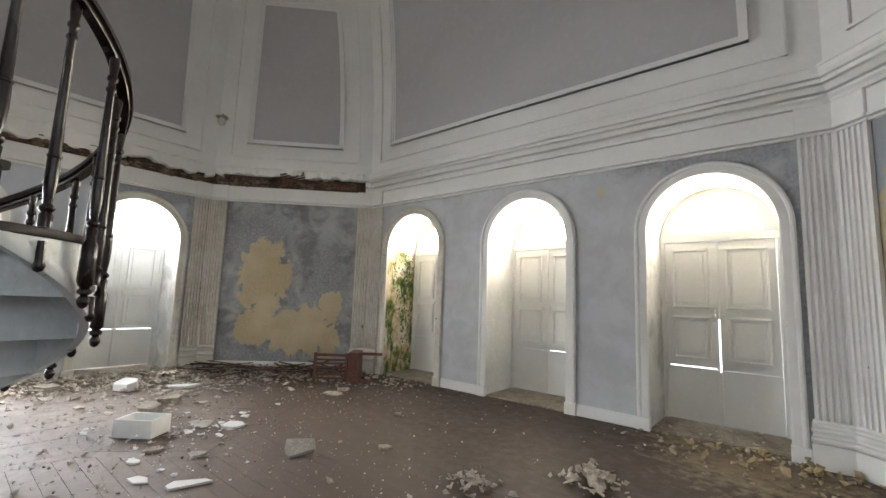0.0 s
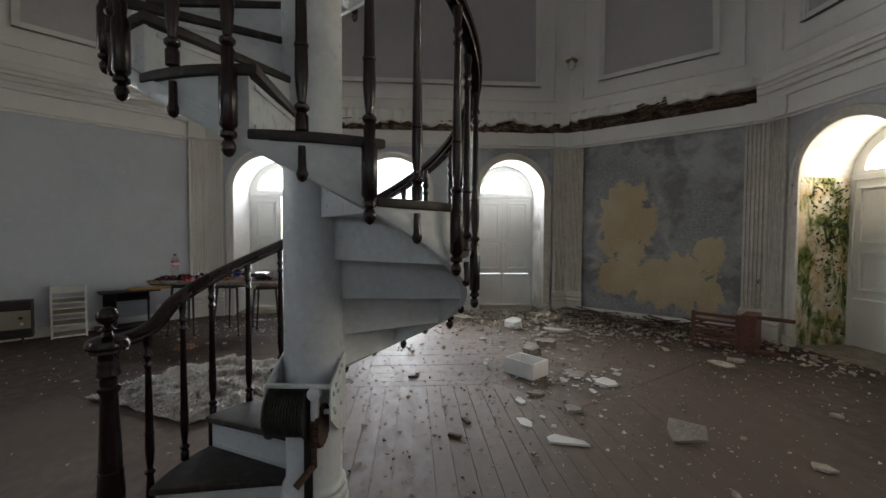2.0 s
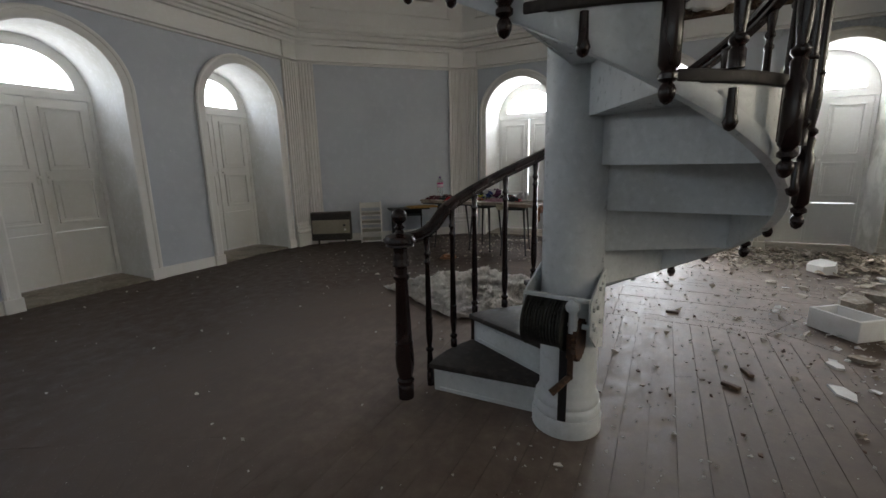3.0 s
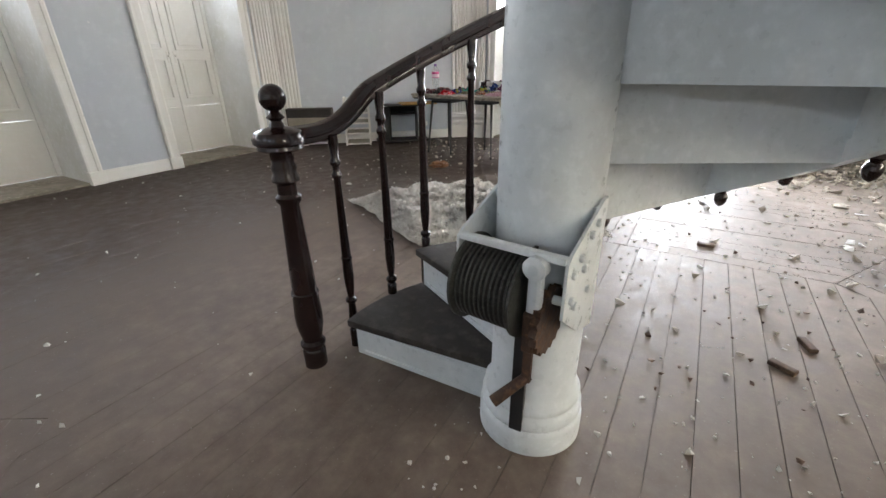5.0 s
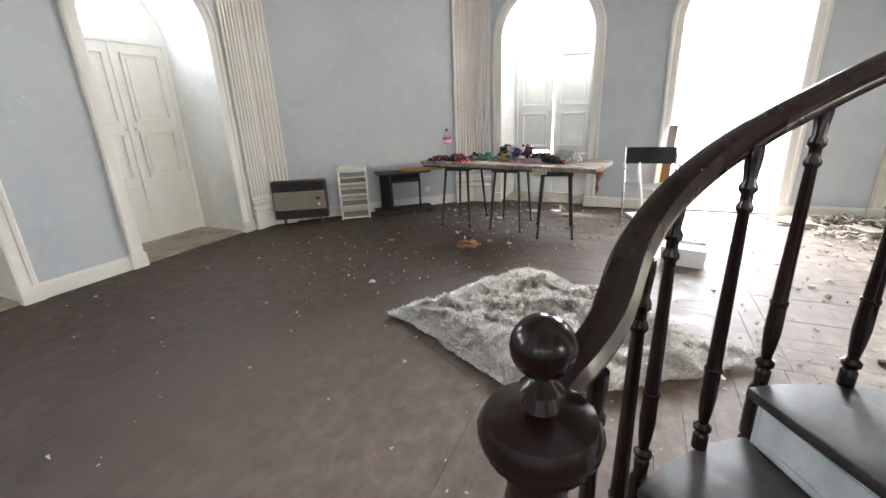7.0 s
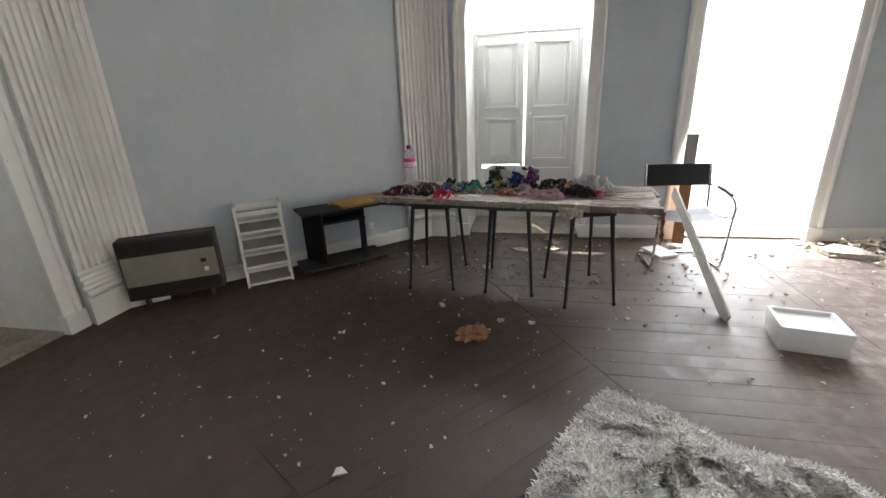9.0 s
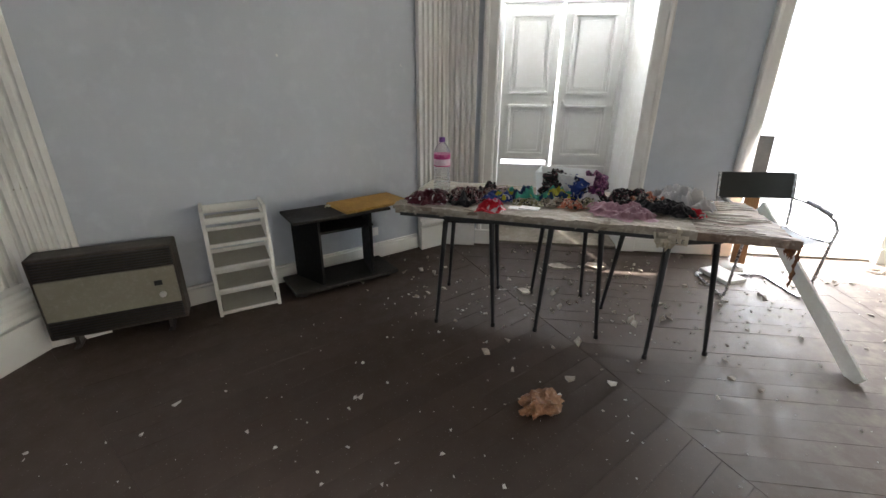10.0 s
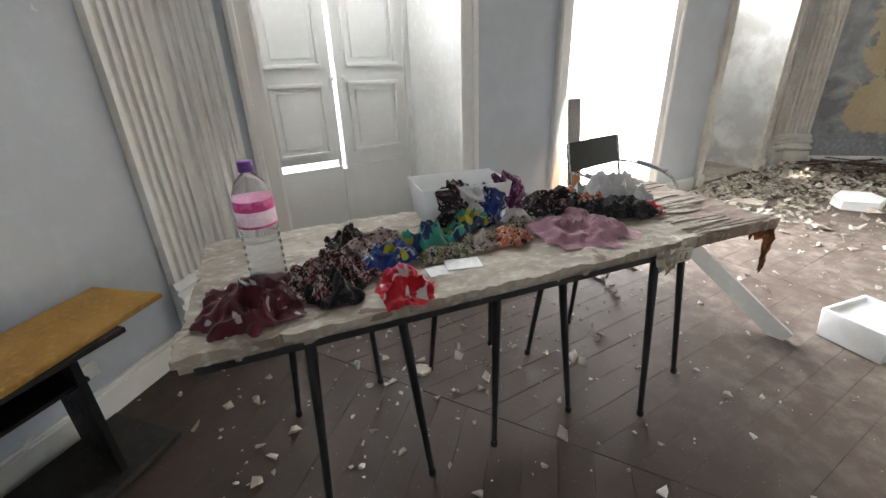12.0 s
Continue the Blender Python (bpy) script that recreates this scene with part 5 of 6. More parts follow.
# cards and scraps of paper
bm = bmesh.new()
box(bm, -0.07, 0.07, -0.045, 0.045, 0, 0.003, m=pose(0, 0, 0, 0, 0, 20))
c_ = slab_pose @ Vector((0.72, 0.12, 0))
put("paper_card", bm, M_PAPER, pose(c_.x, c_.y, 0.763, 0, 0, 60), "white card lying among the clothes on the table", "card")
bm = bmesh.new()
box(bm, -0.055, 0.055, -0.035, 0.035, 0, 0.004, m=pose(0, 0, 0.004, 0, 0, -10))
put("paper_card", bm, M_PAPER, pose(c_.x - 0.01, c_.y + 0.05, 0.764, 0, 0, 80), "white card lying among the clothes on the table", "card")

# water bottle
c_ = slab_pose @ Vector((0.215, 0.245, 0))
bottle = thing("water_bottle", pose(c_.x, c_.y, 0.762) @ Matrix.Diagonal((1.16, 1.16, 1.05, 1.0)), "clear ribbed plastic water bottle with a pink label", "bottle")
prof = [(0.030, 0.0), (0.040, 0.004), (0.043, 0.015)]
for k in range(7):
    z = 0.03 + k * 0.021
    prof += [(0.043, z), (0.0405, z + 0.007), (0.0405, z + 0.012), (0.043, z + 0.019)]
prof += [(0.043, 0.185), (0.043, 0.262), (0.041, 0.275), (0.030, 0.300), (0.018, 0.315), (0.0135, 0.320), (0.0135, 0.335)]
bm = bmesh.new()
lathe(bm, prof, 28)
body = part("body", bm, M_PET, bottle, "clear ribbed plastic", smooth=True)
bm = bmesh.new()
lathe(bm, [(0.0437, 0.232), (0.0439, 0.233), (0.0439, 0.257), (0.0437, 0.258)], 28)
part("label_band", bm, M_LABEL, bottle, "pink paper label", smooth=True)
bm = bmesh.new()
lathe(bm, [(0.0436, 0.196), (0.0438, 0.197), (0.0438, 0.2315), (0.0436, 0.2318)], 28)
part("label_band", bm, M_LABELPALE, bottle, "pale printed lower label", smooth=True)
bm = bmesh.new()
lathe(bm, [(0.0437, 0.190), (0.0439, 0.191), (0.0439, 0.195), (0.0437, 0.1958)], 28)
part("label_band", bm, M_LABEL, bottle, smooth=True)
bm = bmesh.new()
lathe(bm, [(0.016, 0.325), (0.016, 0.348), (0.013, 0.351)], 20)
part("cap", bm, M_CAP, bottle, "purple screw cap", smooth=True)
c_ = slab_pose @ Vector((0.50, 0.52, 0))
bm = bmesh.new()
lathe(bm, [(0.017, 0), (0.017, 0.03), (0.008, 0.036), (0.008, 0.06), (0.006, 0.062)], 16)
put("small_vial", bm, M_BLACK, pose(c_.x, c_.y, 0.762), "small black bottle standing on the table", "bottle", smooth=True)


def tray(name, m, w, d, h, wall, mat, label, category, taper=0.0, floor_z=None):
    """An open box with thick walls and rounded edges."""
    bm = bmesh.new()
    o0 = [(-w / 2 + taper, -d / 2 + taper), (w / 2 - taper, -d / 2 + taper), (w / 2 - taper, d / 2 - taper), (-w / 2 + taper, d / 2 - taper)]
    o1 = [(-w / 2, -d / 2), (w / 2, -d / 2), (w / 2, d / 2), (-w / 2, d / 2)]
    i1 = [(x - math.copysign(wall, x), y - math.copysign(wall, y)) for x, y in o1]
    i0 = [(x - math.copysign(wall, x), y - math.copysign(wall, y)) for x, y in o0]
    rings = [[bm.verts.new((x, y, z)) for x, y in pts] for pts, z in ((o0, 0), (o1, h), (i1, h), (i0, wall if floor_z is None else floor_z))]
    for a, b in zip(rings, rings[1:]):
        for k in range(4):
            bm.faces.new((a[k], a[(k + 1) % 4], b[(k + 1) % 4], b[k]))
    bm.faces.new(rings[0][::-1])
    bm.faces.new(rings[-1])
    bmesh.ops.recalc_face_normals(bm, faces=bm.faces)
    bmesh.ops.bevel(bm, geom=bm.edges[:], offset=min(wall * 0.35, 0.006), segments=2, affect="EDGES", profile=0.5)
    return put(name, bm, mat, m, label, category, smooth=True)


c_ = slab_pose @ Vector((0.95, 0.58, 0))
tray("storage_bin", pose(c_.x, c_.y, 0.764, 0, 0, 76), 0.36, 0.24, 0.15, 0.004, M_BIN, "translucent white plastic bin with clothes hanging out", "bin", 0.02)
cl = cloth("cloth", 0.88, 0.40, 0.17, 0.20, 5, 0.05, 31, F_DARK, "dark floral garment hanging over the bin")
cl.matrix_world = slab_pose @ pose(0.88, 0.455, 0.125, 64, 0, 4)
cl = cloth("cloth", 0.88, 0.40, 0.15, 0.19, 5, 0.05, 32, F_BLUE, "blue garment hanging over the bin")
cl.matrix_world = slab_pose @ pose(1.00, 0.45, 0.115, 66, 0, -6)
cl = cloth("cloth", 0.88, 0.40, 0.15, 0.17, 5, 0.06, 33, F_PURPLE, "purple printed garment hanging over the bin")
cl.matrix_world = slab_pose @ pose(1.12, 0.49, 0.14, 58, 0, 10)
cl = cloth("cloth", 0.88, 0.40, 0.14, 0.14, 5, 0.03, 34, F_WHITE, "white printed garment hanging over the bin")
cl.matrix_world = slab_pose @ pose(0.94, 0.45, 0.14, 66, 0, 0)

# ---------------------------------------------------------------- along the southwest wall
# gas heater
hm = pose(-5.30, -4.98, 0, 0, 0, 123)
heater = thing("gas_heater", hm, "grey-green gas heater with brown grilles standing by the wall", "heater")
for x in (-0.23, 0.23):
    bm = bmesh.new()
    box(bm, x - 0.015, x + 0.015, -0.01, 0.15, 0, 0.012, 0.003)
    box(bm, x - 0.010, x + 0.010, 0.02, 0.10, 0.012, 0.075, 0.003)
    part("foot", bm, M_DARKMETAL, heater)
bm = bmesh.new()
box(bm, -0.335, 0.335, 0.0, 0.15, 0.07, 0.555, 0.010)
part("case", bm, M_HEATCASE, heater, "brown steel case")
bm = bmesh.new()
box(bm, -0.318, 0.318, -0.012, 0.004, 0.19, 0.425, 0.004)
part("front_panel", bm, M_HEATER, heater, "grey-green enamelled front")
for z0, z1 in ((0.085, 0.185), (0.43, 0.54)):
    bm = bmesh.new()
    box(bm, -0.318, 0.318, -0.004, 0.004, z0, z1, 0.001)
    part("grille_back", bm, M_BLACK, heater, "black grille recess")
for z0, z1, n_ in ((0.085, 0.185, 6), (0.43, 0.54, 7)):
    for k in range(n_):
        z = z0 + (z1 - z0) * (k + 0.5) / n_
        bm = bmesh.new()
        box(bm, -0.312, 0.312, -0.010, 0.004, z - 0.0045, z + 0.0045, 0.001, m=pose(0, 0, 0, 0, 0, 0))
        part("grille_slat", bm, M_DARKMETAL, heater)
bm = bmesh.new()
box(bm, 0.205, 0.245, -0.018, -0.010, 0.315, 0.345, 0.002)
part("badge", bm, M_BLACK, heater)
bm = bmesh.new()
lathe(bm, [(0.018, 0), (0.018, 0.012), (0.012, 0.018)], 18, pose(0.235, -0.010, 0.255, 90))
part("knob", bm, M_WHITE, heater, "white knob", smooth=True)

# ladder-like toy shelf with tilted trays
sm = pose(-5.765, -4.47, 0, 0, 0, 127.5) @ pose(0, -0.06, 0)
rack = thing("tiered_shelf", sm, "small white tiered shelf with tilted trays by the wall", "shelf")
lean = 0.09
for x in (-0.19, 0.168):
    for y in (0.0, 0.20):
        bm = bmesh.new()
        box(bm, x, x + 0.022, y, y + 0.03, 0, 0.69, 0.003)
        for v in bm.verts:
            v.co.y += lean * v.co.z / 0.69
        part("post", bm, M_WHITE, rack)
    bm = bmesh.new()
    box(bm, x, x + 0.02, 0.0, 0.23, 0.645, 0.69, 0.003, m=pose(0, lean, 0))
    part("side_rail", bm, M_WHITE, rack)
for k in range(5):
    z = 0.012 + k * 0.148
    y = lean * z / 0.69
    bm = bmesh.new()
    box(bm, -0.166, 0.166, 0.01, 0.21, 0, 0.008, 0.002, m=pose(0, y, z, 12 if k < 4 else 0))
    shelf = part("tray", bm, M_SHELFDUST, rack, "dusty grey tray board")
    bm = bmesh.new()
    box(bm, -0.168, 0.168, -0.002, 0.012, 0, 0.040 if k == 4 else 0.022, 0.003, m=pose(0, y, z))
    box(bm, -0.168, 0.168, 0.205, 0.217, 0.02, 0.075, 0.003, m=pose(0, y, z))
    part("tray_lip", bm, M_WHITE, shelf)

# television stand with a yellow board on it
tm = pose(-6.275, -4.01, 0, 0, 0, 131.5) @ pose(0, -0.18, 0)
stand = thing("television_stand", tm, "low black television stand with open shelves, dusty", "stand")
for x, turn in ((-0.235, -20), (0.235, 12)):       # the sides stand splayed
    bm = bmesh.new()
    box(bm, -0.011, 0.011, -0.155, 0.155, 0.055, 0.545, 0.002, m=pose(x, 0.19, 0, 0, 0, -turn))
    part("side_panel", bm, M_BLACKWOOD, stand)
for (a, b, c, d, e, f), nm in (((-0.40, 0.40, 0.0, 0.35, 0.03, 0.055), "bottom_shelf"), ((-0.36, 0.36, 0.01, 0.35, 0.545, 0.565), "top"), ((-0.20, 0.235, 0.06, 0.30, 0.43, 0.446), "middle_shelf")):
    bm = bmesh.new()
    box(bm, a, b, c, d, e, f, 0.004)
    part(nm, bm, M_STANDTOP if nm != "middle_shelf" else M_BLACKWOOD, stand)
bm = bmesh.new()
box(bm, -0.26, 0.25, 0.315, 0.33, 0.43, 0.545, 0.002)
part("back_panel", bm, M_BLACKWOOD, stand)
for x in (-0.33, 0.33):
    for y in (0.05, 0.30):
        bm = bmesh.new()
        lathe(bm, [(0.014, -0.022), (0.022, -0.012), (0.022, 0.012), (0.014, 0.022)], 14, pose(x, y, 0.022, 90))
        part("castor", bm, M_RUBBER, stand)
bm = bmesh.new()
box(bm, -0.27, 0.27, -0.16, 0.16, 0, 0.022, 0.006)
put("yellow_board", bm, M_YELLOW, tm @ pose(0.26, 0.185, 0.5665, 0, 0, 6), "worn yellow board lying on the black stand", "board")
rnd = random.Random(5)
bm = bmesh.new()
for k in range(9):
    a = rnd.uniform(0, 6.28)
    tube(bm, [(0.03 * k / 9 - 0.02 + 0.02 * math.cos(a + t), 0.02 * math.sin(a + t * 1.3), 0.006 + 0.012 * abs(math.sin(t * 1.7 + k))) for t in np.linspace(0, 3, 8)], 0.0028, 5)
put("wire_bundle", bm, M_CANVAS, tm @ pose(-0.03, 0.25, 0.567), "small tangle of pale wire on the stand", "wire", smooth=True)
# wall socket
bm = bmesh.new()
box(bm, -0.035, 0.035, -0.014, 0.0, -0.035, 0.035, 0.005)
lathe(bm, [(0.022, 0), (0.020, 0.004)], 18, pose(0, -0.013, 0, 90))
put("wall_socket", bm, M_CREAM, wall_pose(SW) @ pose(0.72, -0.001, 0.24), "yellowed socket on the wall above the baseboard", "socket")

# ---------------------------------------------------------------- tubular chair by the open doorway
def tube_chair():
    m = pose(-6.55, -0.93, 0, 0, 0, 95)       # local -y is the chair's front
    root = thing("tubular_chair", m, "chrome tube armchair with black sling back and seat", "chair")
    w = 0.27
    for e in (-1, 1):
        x = e * w
        bm = bmesh.new()
        tube(bm, [(x, 0.23, 0.84), (x, 0.21, 0.72), (x, 0.18, 0.58), (x, 0.17, 0.46)], 0.010)
        part("back_post", bm, M_CHROME, root, smooth=True)
        bm = bmesh.new()
        tube(bm, [(x, 0.20, 0.66), (x * 1.04, 0.10, 0.665), (x * 1.06, -0.12, 0.635), (x * 1.06, -0.20, 0.60), (x * 1.06, -0.235, 0.55), (x * 1.05, -0.22, 0.42), (x * 1.04, -0.19, 0.10), (x * 1.03, -0.17, 0.03),
                  (x * 1.02, -0.13, 0.011), (x, 0.0, 0.010), (x, 0.22, 0.010), (x * 0.94, 0.25, 0.011)], 0.010)
        part("side_tube", bm, M_CHROME, root, smooth=True)
        bm = bmesh.new()
        tube(bm, [(x * 1.05, 0.06, 0.668), (x * 1.06, -0.05, 0.655), (x * 1.06, -0.15, 0.632)], 0.016)
        part("arm_pad", bm, M_GREYPAD, root, "grey arm pad", smooth=True)
        bm = bmesh.new()
        tube(bm, [(x, 0.20, 0.445), (x, 0.0, 0.435), (x * 1.04, -0.21, 0.46)], 0.009)
        part("seat_rail", bm, M_CHROME, root, smooth=True)
    bm = bmesh.new()
    tube(bm, [(-w * 0.94, 0.25, 0.011), (0, 0.252, 0.011), (w * 0.94, 0.25, 0.011)], 0.010)
    part("rear_tube", bm, M_CHROME, root, smooth=True)
    bm = bmesh.new()
    n = 12
    rows = []
    for i in range(n + 1):
        u = 2 * i / n - 1
        sag = 0.025 * (1 - u * u)
        rows.append([bm.verts.new((u * (w + 0.014), 0.19 + 0.04 * v + sag * 0.6, 0.655 + 0.185 * v)) for v in (0, 0.5, 1)])
    for a, b in zip(rows, rows[1:]):
        for k in range(2):
            bm.faces.new((a[k], a[k + 1], b[k + 1], b[k]))
    bmesh.ops.solidify(bm, geom=bm.faces[:], thickness=0.006)
    part("back_sling", bm, M_SLING, root, "black leatherette back sling", smooth=True)
    bm = bmesh.new()
    rows = []
    for i in range(n + 1):
        u = 2 * i / n - 1
        rows.append([bm.verts.new((u * (w + 0.005), -0.20 + 0.40 * v, 0.455 - 0.03 * (1 - u * u) - 0.012 * math.sin(math.pi * v))) for v in np.linspace(0, 1, 7)])
    for a, b in zip(rows, rows[1:]):
        for k in range(6):
            bm.faces.new((a[k], a[k + 1], b[k + 1], b[k]))
    bmesh.ops.solidify(bm, geom=bm.faces[:], thickness=0.006)
    part("seat_sling", bm, M_GREYPAD, root, "grey dusty seat sling", smooth=True)


tube_chair()


def plank(a, b, w, t, mat, label, roll=0.0, extra=None):
    a, b = Vector(a), Vector(b)
    d = b - a
    m = Matrix.Translation(a) @ d.to_track_quat("Z", "Y").to_matrix().to_4x4() @ pose(0, 0, 0, 0, 0, roll)
    bm = bmesh.new()
    box(bm, -w / 2, w / 2, -t / 2, t / 2, 0, d.length, 0.002)
    ob = put("plank", bm, mat, m, label, "plank")
    return ob


plank((-5.45, -0.955, 0.008), (-6.46, -1.06, 0.665), 0.095, 0.018, M_WHITE, "white painted board leaning from the floor on the chair", 90)
pl = plank((-7.02, -0.78, 0.024), (-7.20, -0.72, 1.06), 0.10, 0.022, M_PALEBOARD, "tall board leaning in the doorway, its lower half orange", 0)
bm = bmesh.new()
box(bm, -0.0515, 0.0515, -0.0125, 0.0125, 0.0, 0.62, 0.002)
part("bare_wood_face", bm, M_ORANGEWOOD, pl, "bare orange wood")

# ---------------------------------------------------------------- foam boxes
tray("foam_box", pose(-5.23, -0.635, 0.001, 0, 0, 79), 0.34, 0.29, 0.155, 0.020, M_FOAM, "white polystyrene box on the dusty boards", "box", 0.012, 0.135)
tray("foam_box", pose(-3.92, 1.37, 0.001, 0, 0, 38), 0.36, 0.27, 0.16, 0.025, M_FOAM, "white polystyrene box among the rubble", "box")
bm = bmesh.new()
box(bm, -0.13, 0.13, -0.10, 0.10, 0, 0.035, 0.006)
put("foam_slab", bm, M_FOAM, pose(-6.75, -1.02, 0.001, 0, 3, 25), "broken white polystyrene slab under the chair", "foam")

# ---------------------------------------------------------------- shaggy rug
RUG = [Vector((-3.44, -2.52, 0)), Vector((-4.56, -1.86, 0)), Vector((-3.62, -0.32, 0)), Vector((-2.92, -1.42, 0))]


def rug_point(u, v):
    p = (RUG[0] * (1 - u) + RUG[1] * u) * (1 - v) + (RUG[3] * (1 - u) + RUG[2] * u) * v
    q = Vector((p.x * 2.4, p.y * 2.4, 4))
    fold = max(0.0, 1 - abs(noise.noise(q)) * 3.2)
    ridge = math.exp(-((v - 0.12 - 0.35 * u) / 0.09) ** 2) * u ** 1.5
    small = max(0.0, 1 - abs(noise.noise(q * 2.3)) * 2.6)
    rim = min(1.0, 6 * min(u, 1 - u), 6 * min(v, 1 - v)) * 0.75 + 0.25
    tiny = max(0.0, 1 - abs(noise.noise(q * 5.5)) * 2.4)
    z = 0.012 + (0.090 * fold * (0.45 + 0.55 * u) + 0.055 * small + 0.032 * tiny) * rim + 0.06 * ridge
    p = p + Vector((noise.noise(q * 1.1 + Vector((9, 0, 0))) * 0.07, noise.noise(q * 1.1 + Vector((0, 9, 0))) * 0.07, 0))
    return Vector((p.x, p.y, z))


rug = thing("shaggy_rug", pose(0, 0, 0), "rumpled off-white shaggy rug on the floor", "rug")
bm = bmesh.new()
n = 70
g = [[bm.verts.new(rug_point(i / n, j / n)) for j in range(n + 1)] for i in range(n + 1)]
for i in range(n):
    for j in range(n):
        bm.faces.new((g[i][j], g[i + 1][j], g[i + 1][j + 1], g[i][j + 1]))
bmesh.ops.solidify(bm, geom=bm.faces[:], thickness=0.010)
part("backing", bm, M_RUG, rug, smooth=True)
rnd = random.Random(31)
verts, faces = [], []
for k in range(70000):
    u, v = rnd.random(), rnd.random()
    p = rug_point(u, v)
    a, ln, w = rnd.uniform(0, 6.283), rnd.uniform(0.022, 0.044), rnd.uniform(0.0026, 0.0050)
    lean = rnd.uniform(0.5, 1.3)
    d = Vector((math.cos(a) * lean, math.sin(a) * lean, 0.75)).normalized()
    s = Vector((-math.sin(a), math.cos(a), 0)) * w
    mid = p + d * ln * 0.55
    tip = p + d * ln + Vector((0, 0, -0.006))
    i0 = len(verts)
    verts += [p - s, p + s, mid + s * 0.8, mid - s * 0.8, tip]
    faces += [(i0, i0 + 1, i0 + 2, i0 + 3), (i0 + 3, i0 + 2, i0 + 4)]
me = bpy.data.meshes.new("pile")
me.from_pydata(verts, [], faces)
me.materials.append(M_RUGPILE)
pile = new("wool_shag", me)
pile.parent = rug
tagged(pile, kind="stuff")


# ---------------------------------------------------------------- crumpled bag
def crumple(name, m, size, seed, mat, label, category, flat=0.55, sharp=2.0):
    bm = bmesh.new()
    bmesh.ops.create_icosphere(bm, subdivisions=4, radius=1)
    for v in bm.verts:
        q = v.co * 1.7 + Vector((seed, seed * 2.0, 0))
        r = 0.75 + 0.35 * (1 - abs(noise.noise(q)) * sharp) + 0.18 * (1 - abs(noise.noise(q * 2.3)) * 2) + 0.08 * noise.noise(q * 6)
        v.co *= r
        v.co.z = max(-0.42, v.co.z) * flat
    lo = min(v.co.z for v in bm.verts)
    for v in bm.verts:
        v.co = Vector((v.co.x * size[0], v.co.y * size[1], (v.co.z - lo) * size[2]))
    return put(name, bm, mat, m, label, category, smooth=True)


crumple("crumpled_bag", pose(-5.06, -2.59, 0.001, 0, 0, 35), (0.070, 0.105, 0.085), 4, M_BAG, "crumpled orange-brown bag on the floor", "bag", sharp=3.0)

# ---------------------------------------------------------------- toppled small chair by the green doorway
tc = thing("toppled_chair", pose(-4.62, 4.24, 0.002, 0, 0, 40) @ Matrix.Scale(1.22, 4), "small brown slatted wooden chair lying on its side", "chair")
for nm, args in (("back_post", (-0.42, -0.385, -0.02, 0.02, 0, 0.36)), ("back_post", (-0.02, 0.015, -0.02, 0.02, 0, 0.36)), ("top_rail", (-0.385, -0.02, -0.012, 0.012, 0.315, 0.35)),
                 ("seat", (0.02, 0.15, -0.02, 0.30, 0.0, 0.37)), ("leg", (0.15, 0.45, 0.0, 0.035, 0.34, 0.375)), ("leg", (0.15, 0.30, 0.26, 0.295, 0.0, 0.035)), ("leg", (0.15, 0.34, 0.0, 0.035, 0.0, 0.035))):
    bm = bmesh.new()
    box(bm, *args, 0.004)
    part(nm, bm, M_CHAIRWOOD, tc)
for k in range(6):
    bm = bmesh.new()
    box(bm, -0.387, -0.018, -0.008, 0.008, 0.03 + 0.046 * k, 0.055 + 0.046 * k, 0.002)
    part("slat", bm, M_CHAIRWOOD, tc)


# ---------------------------------------------------------------- wall lamp on the northwest rib
lm = pose(XC, YC, 0, 0, 0, 57.6) @ pose(0, math.hypot(R, HALF) - 0.37, 4.33)
lamp = thing("wall_lamp", lm, "small wall lamp with a glass globe on the plaster rib", "lamp")
bm = bmesh.new()
lathe(bm, [(0.05, 0), (0.05, 0.012), (0.03, 0.02)], 18, pose(0, 0.11, 0.14, 90))
tube(bm, [(0, 0.10, 0.14), (0, 0.02, 0.15), (0, -0.06, 0.145), (0, -0.10, 0.10)], 0.009)
lathe(bm, [(0.03, 0.0), (0.045, 0.03), (0.012, 0.05)], 18, pose(0, -0.10, 0.055))
lathe(bm, [(0.10, 0.060), (0.105, 0.068), (0.06, 0.085), (0.02, 0.10)], 20, pose(0, -0.10, 0.0))
part("bracket", bm, M_BRASS, lamp, "dull brass bracket and disc", smooth=True)
bm = bmesh.new()
lathe(bm, [(0.03, 0.06), (0.058, 0.03), (0.068, -0.01), (0.058, -0.05), (0.03, -0.078), (0.005, -0.085)], 20, pose(0, -0.10, 0.0))
part("globe", bm, M_PALEGLASS, lamp, "milky glass globe", smooth=True)


# ---------------------------------------------------------------- rubble
def chunk(rr, size, flat):
    """One broken piece: a hull of random corners."""
    bm = bmesh.new()
    vs = [bm.verts.new((rr.uniform(-1, 1) * size, rr.uniform(-1, 1) * size * rr.uniform(0.5, 1), rr.uniform(-1, 1) * size * flat)) for _ in range(9)]
    r = bmesh.ops.convex_hull(bm, input=vs)
    bmesh.ops.delete(bm, geom=[v for v in bm.verts if not v.link_faces], context="VERTS")
    lo = min(v.co.z for v in bm.verts)
    for v in bm.verts:
        v.co.z -= lo
    return bm


rr = random.Random(77)
chunk_data = []
for k in range(14):
    bm = chunk(rr, 1.0, 0.28 + 0.05 * k)
    chunk_data.append(([v.co.copy() for v in bm.verts], [[v.index for v in f.verts] for f in bm.faces]) if not bm.verts.index_update() else None)
    bm.free()


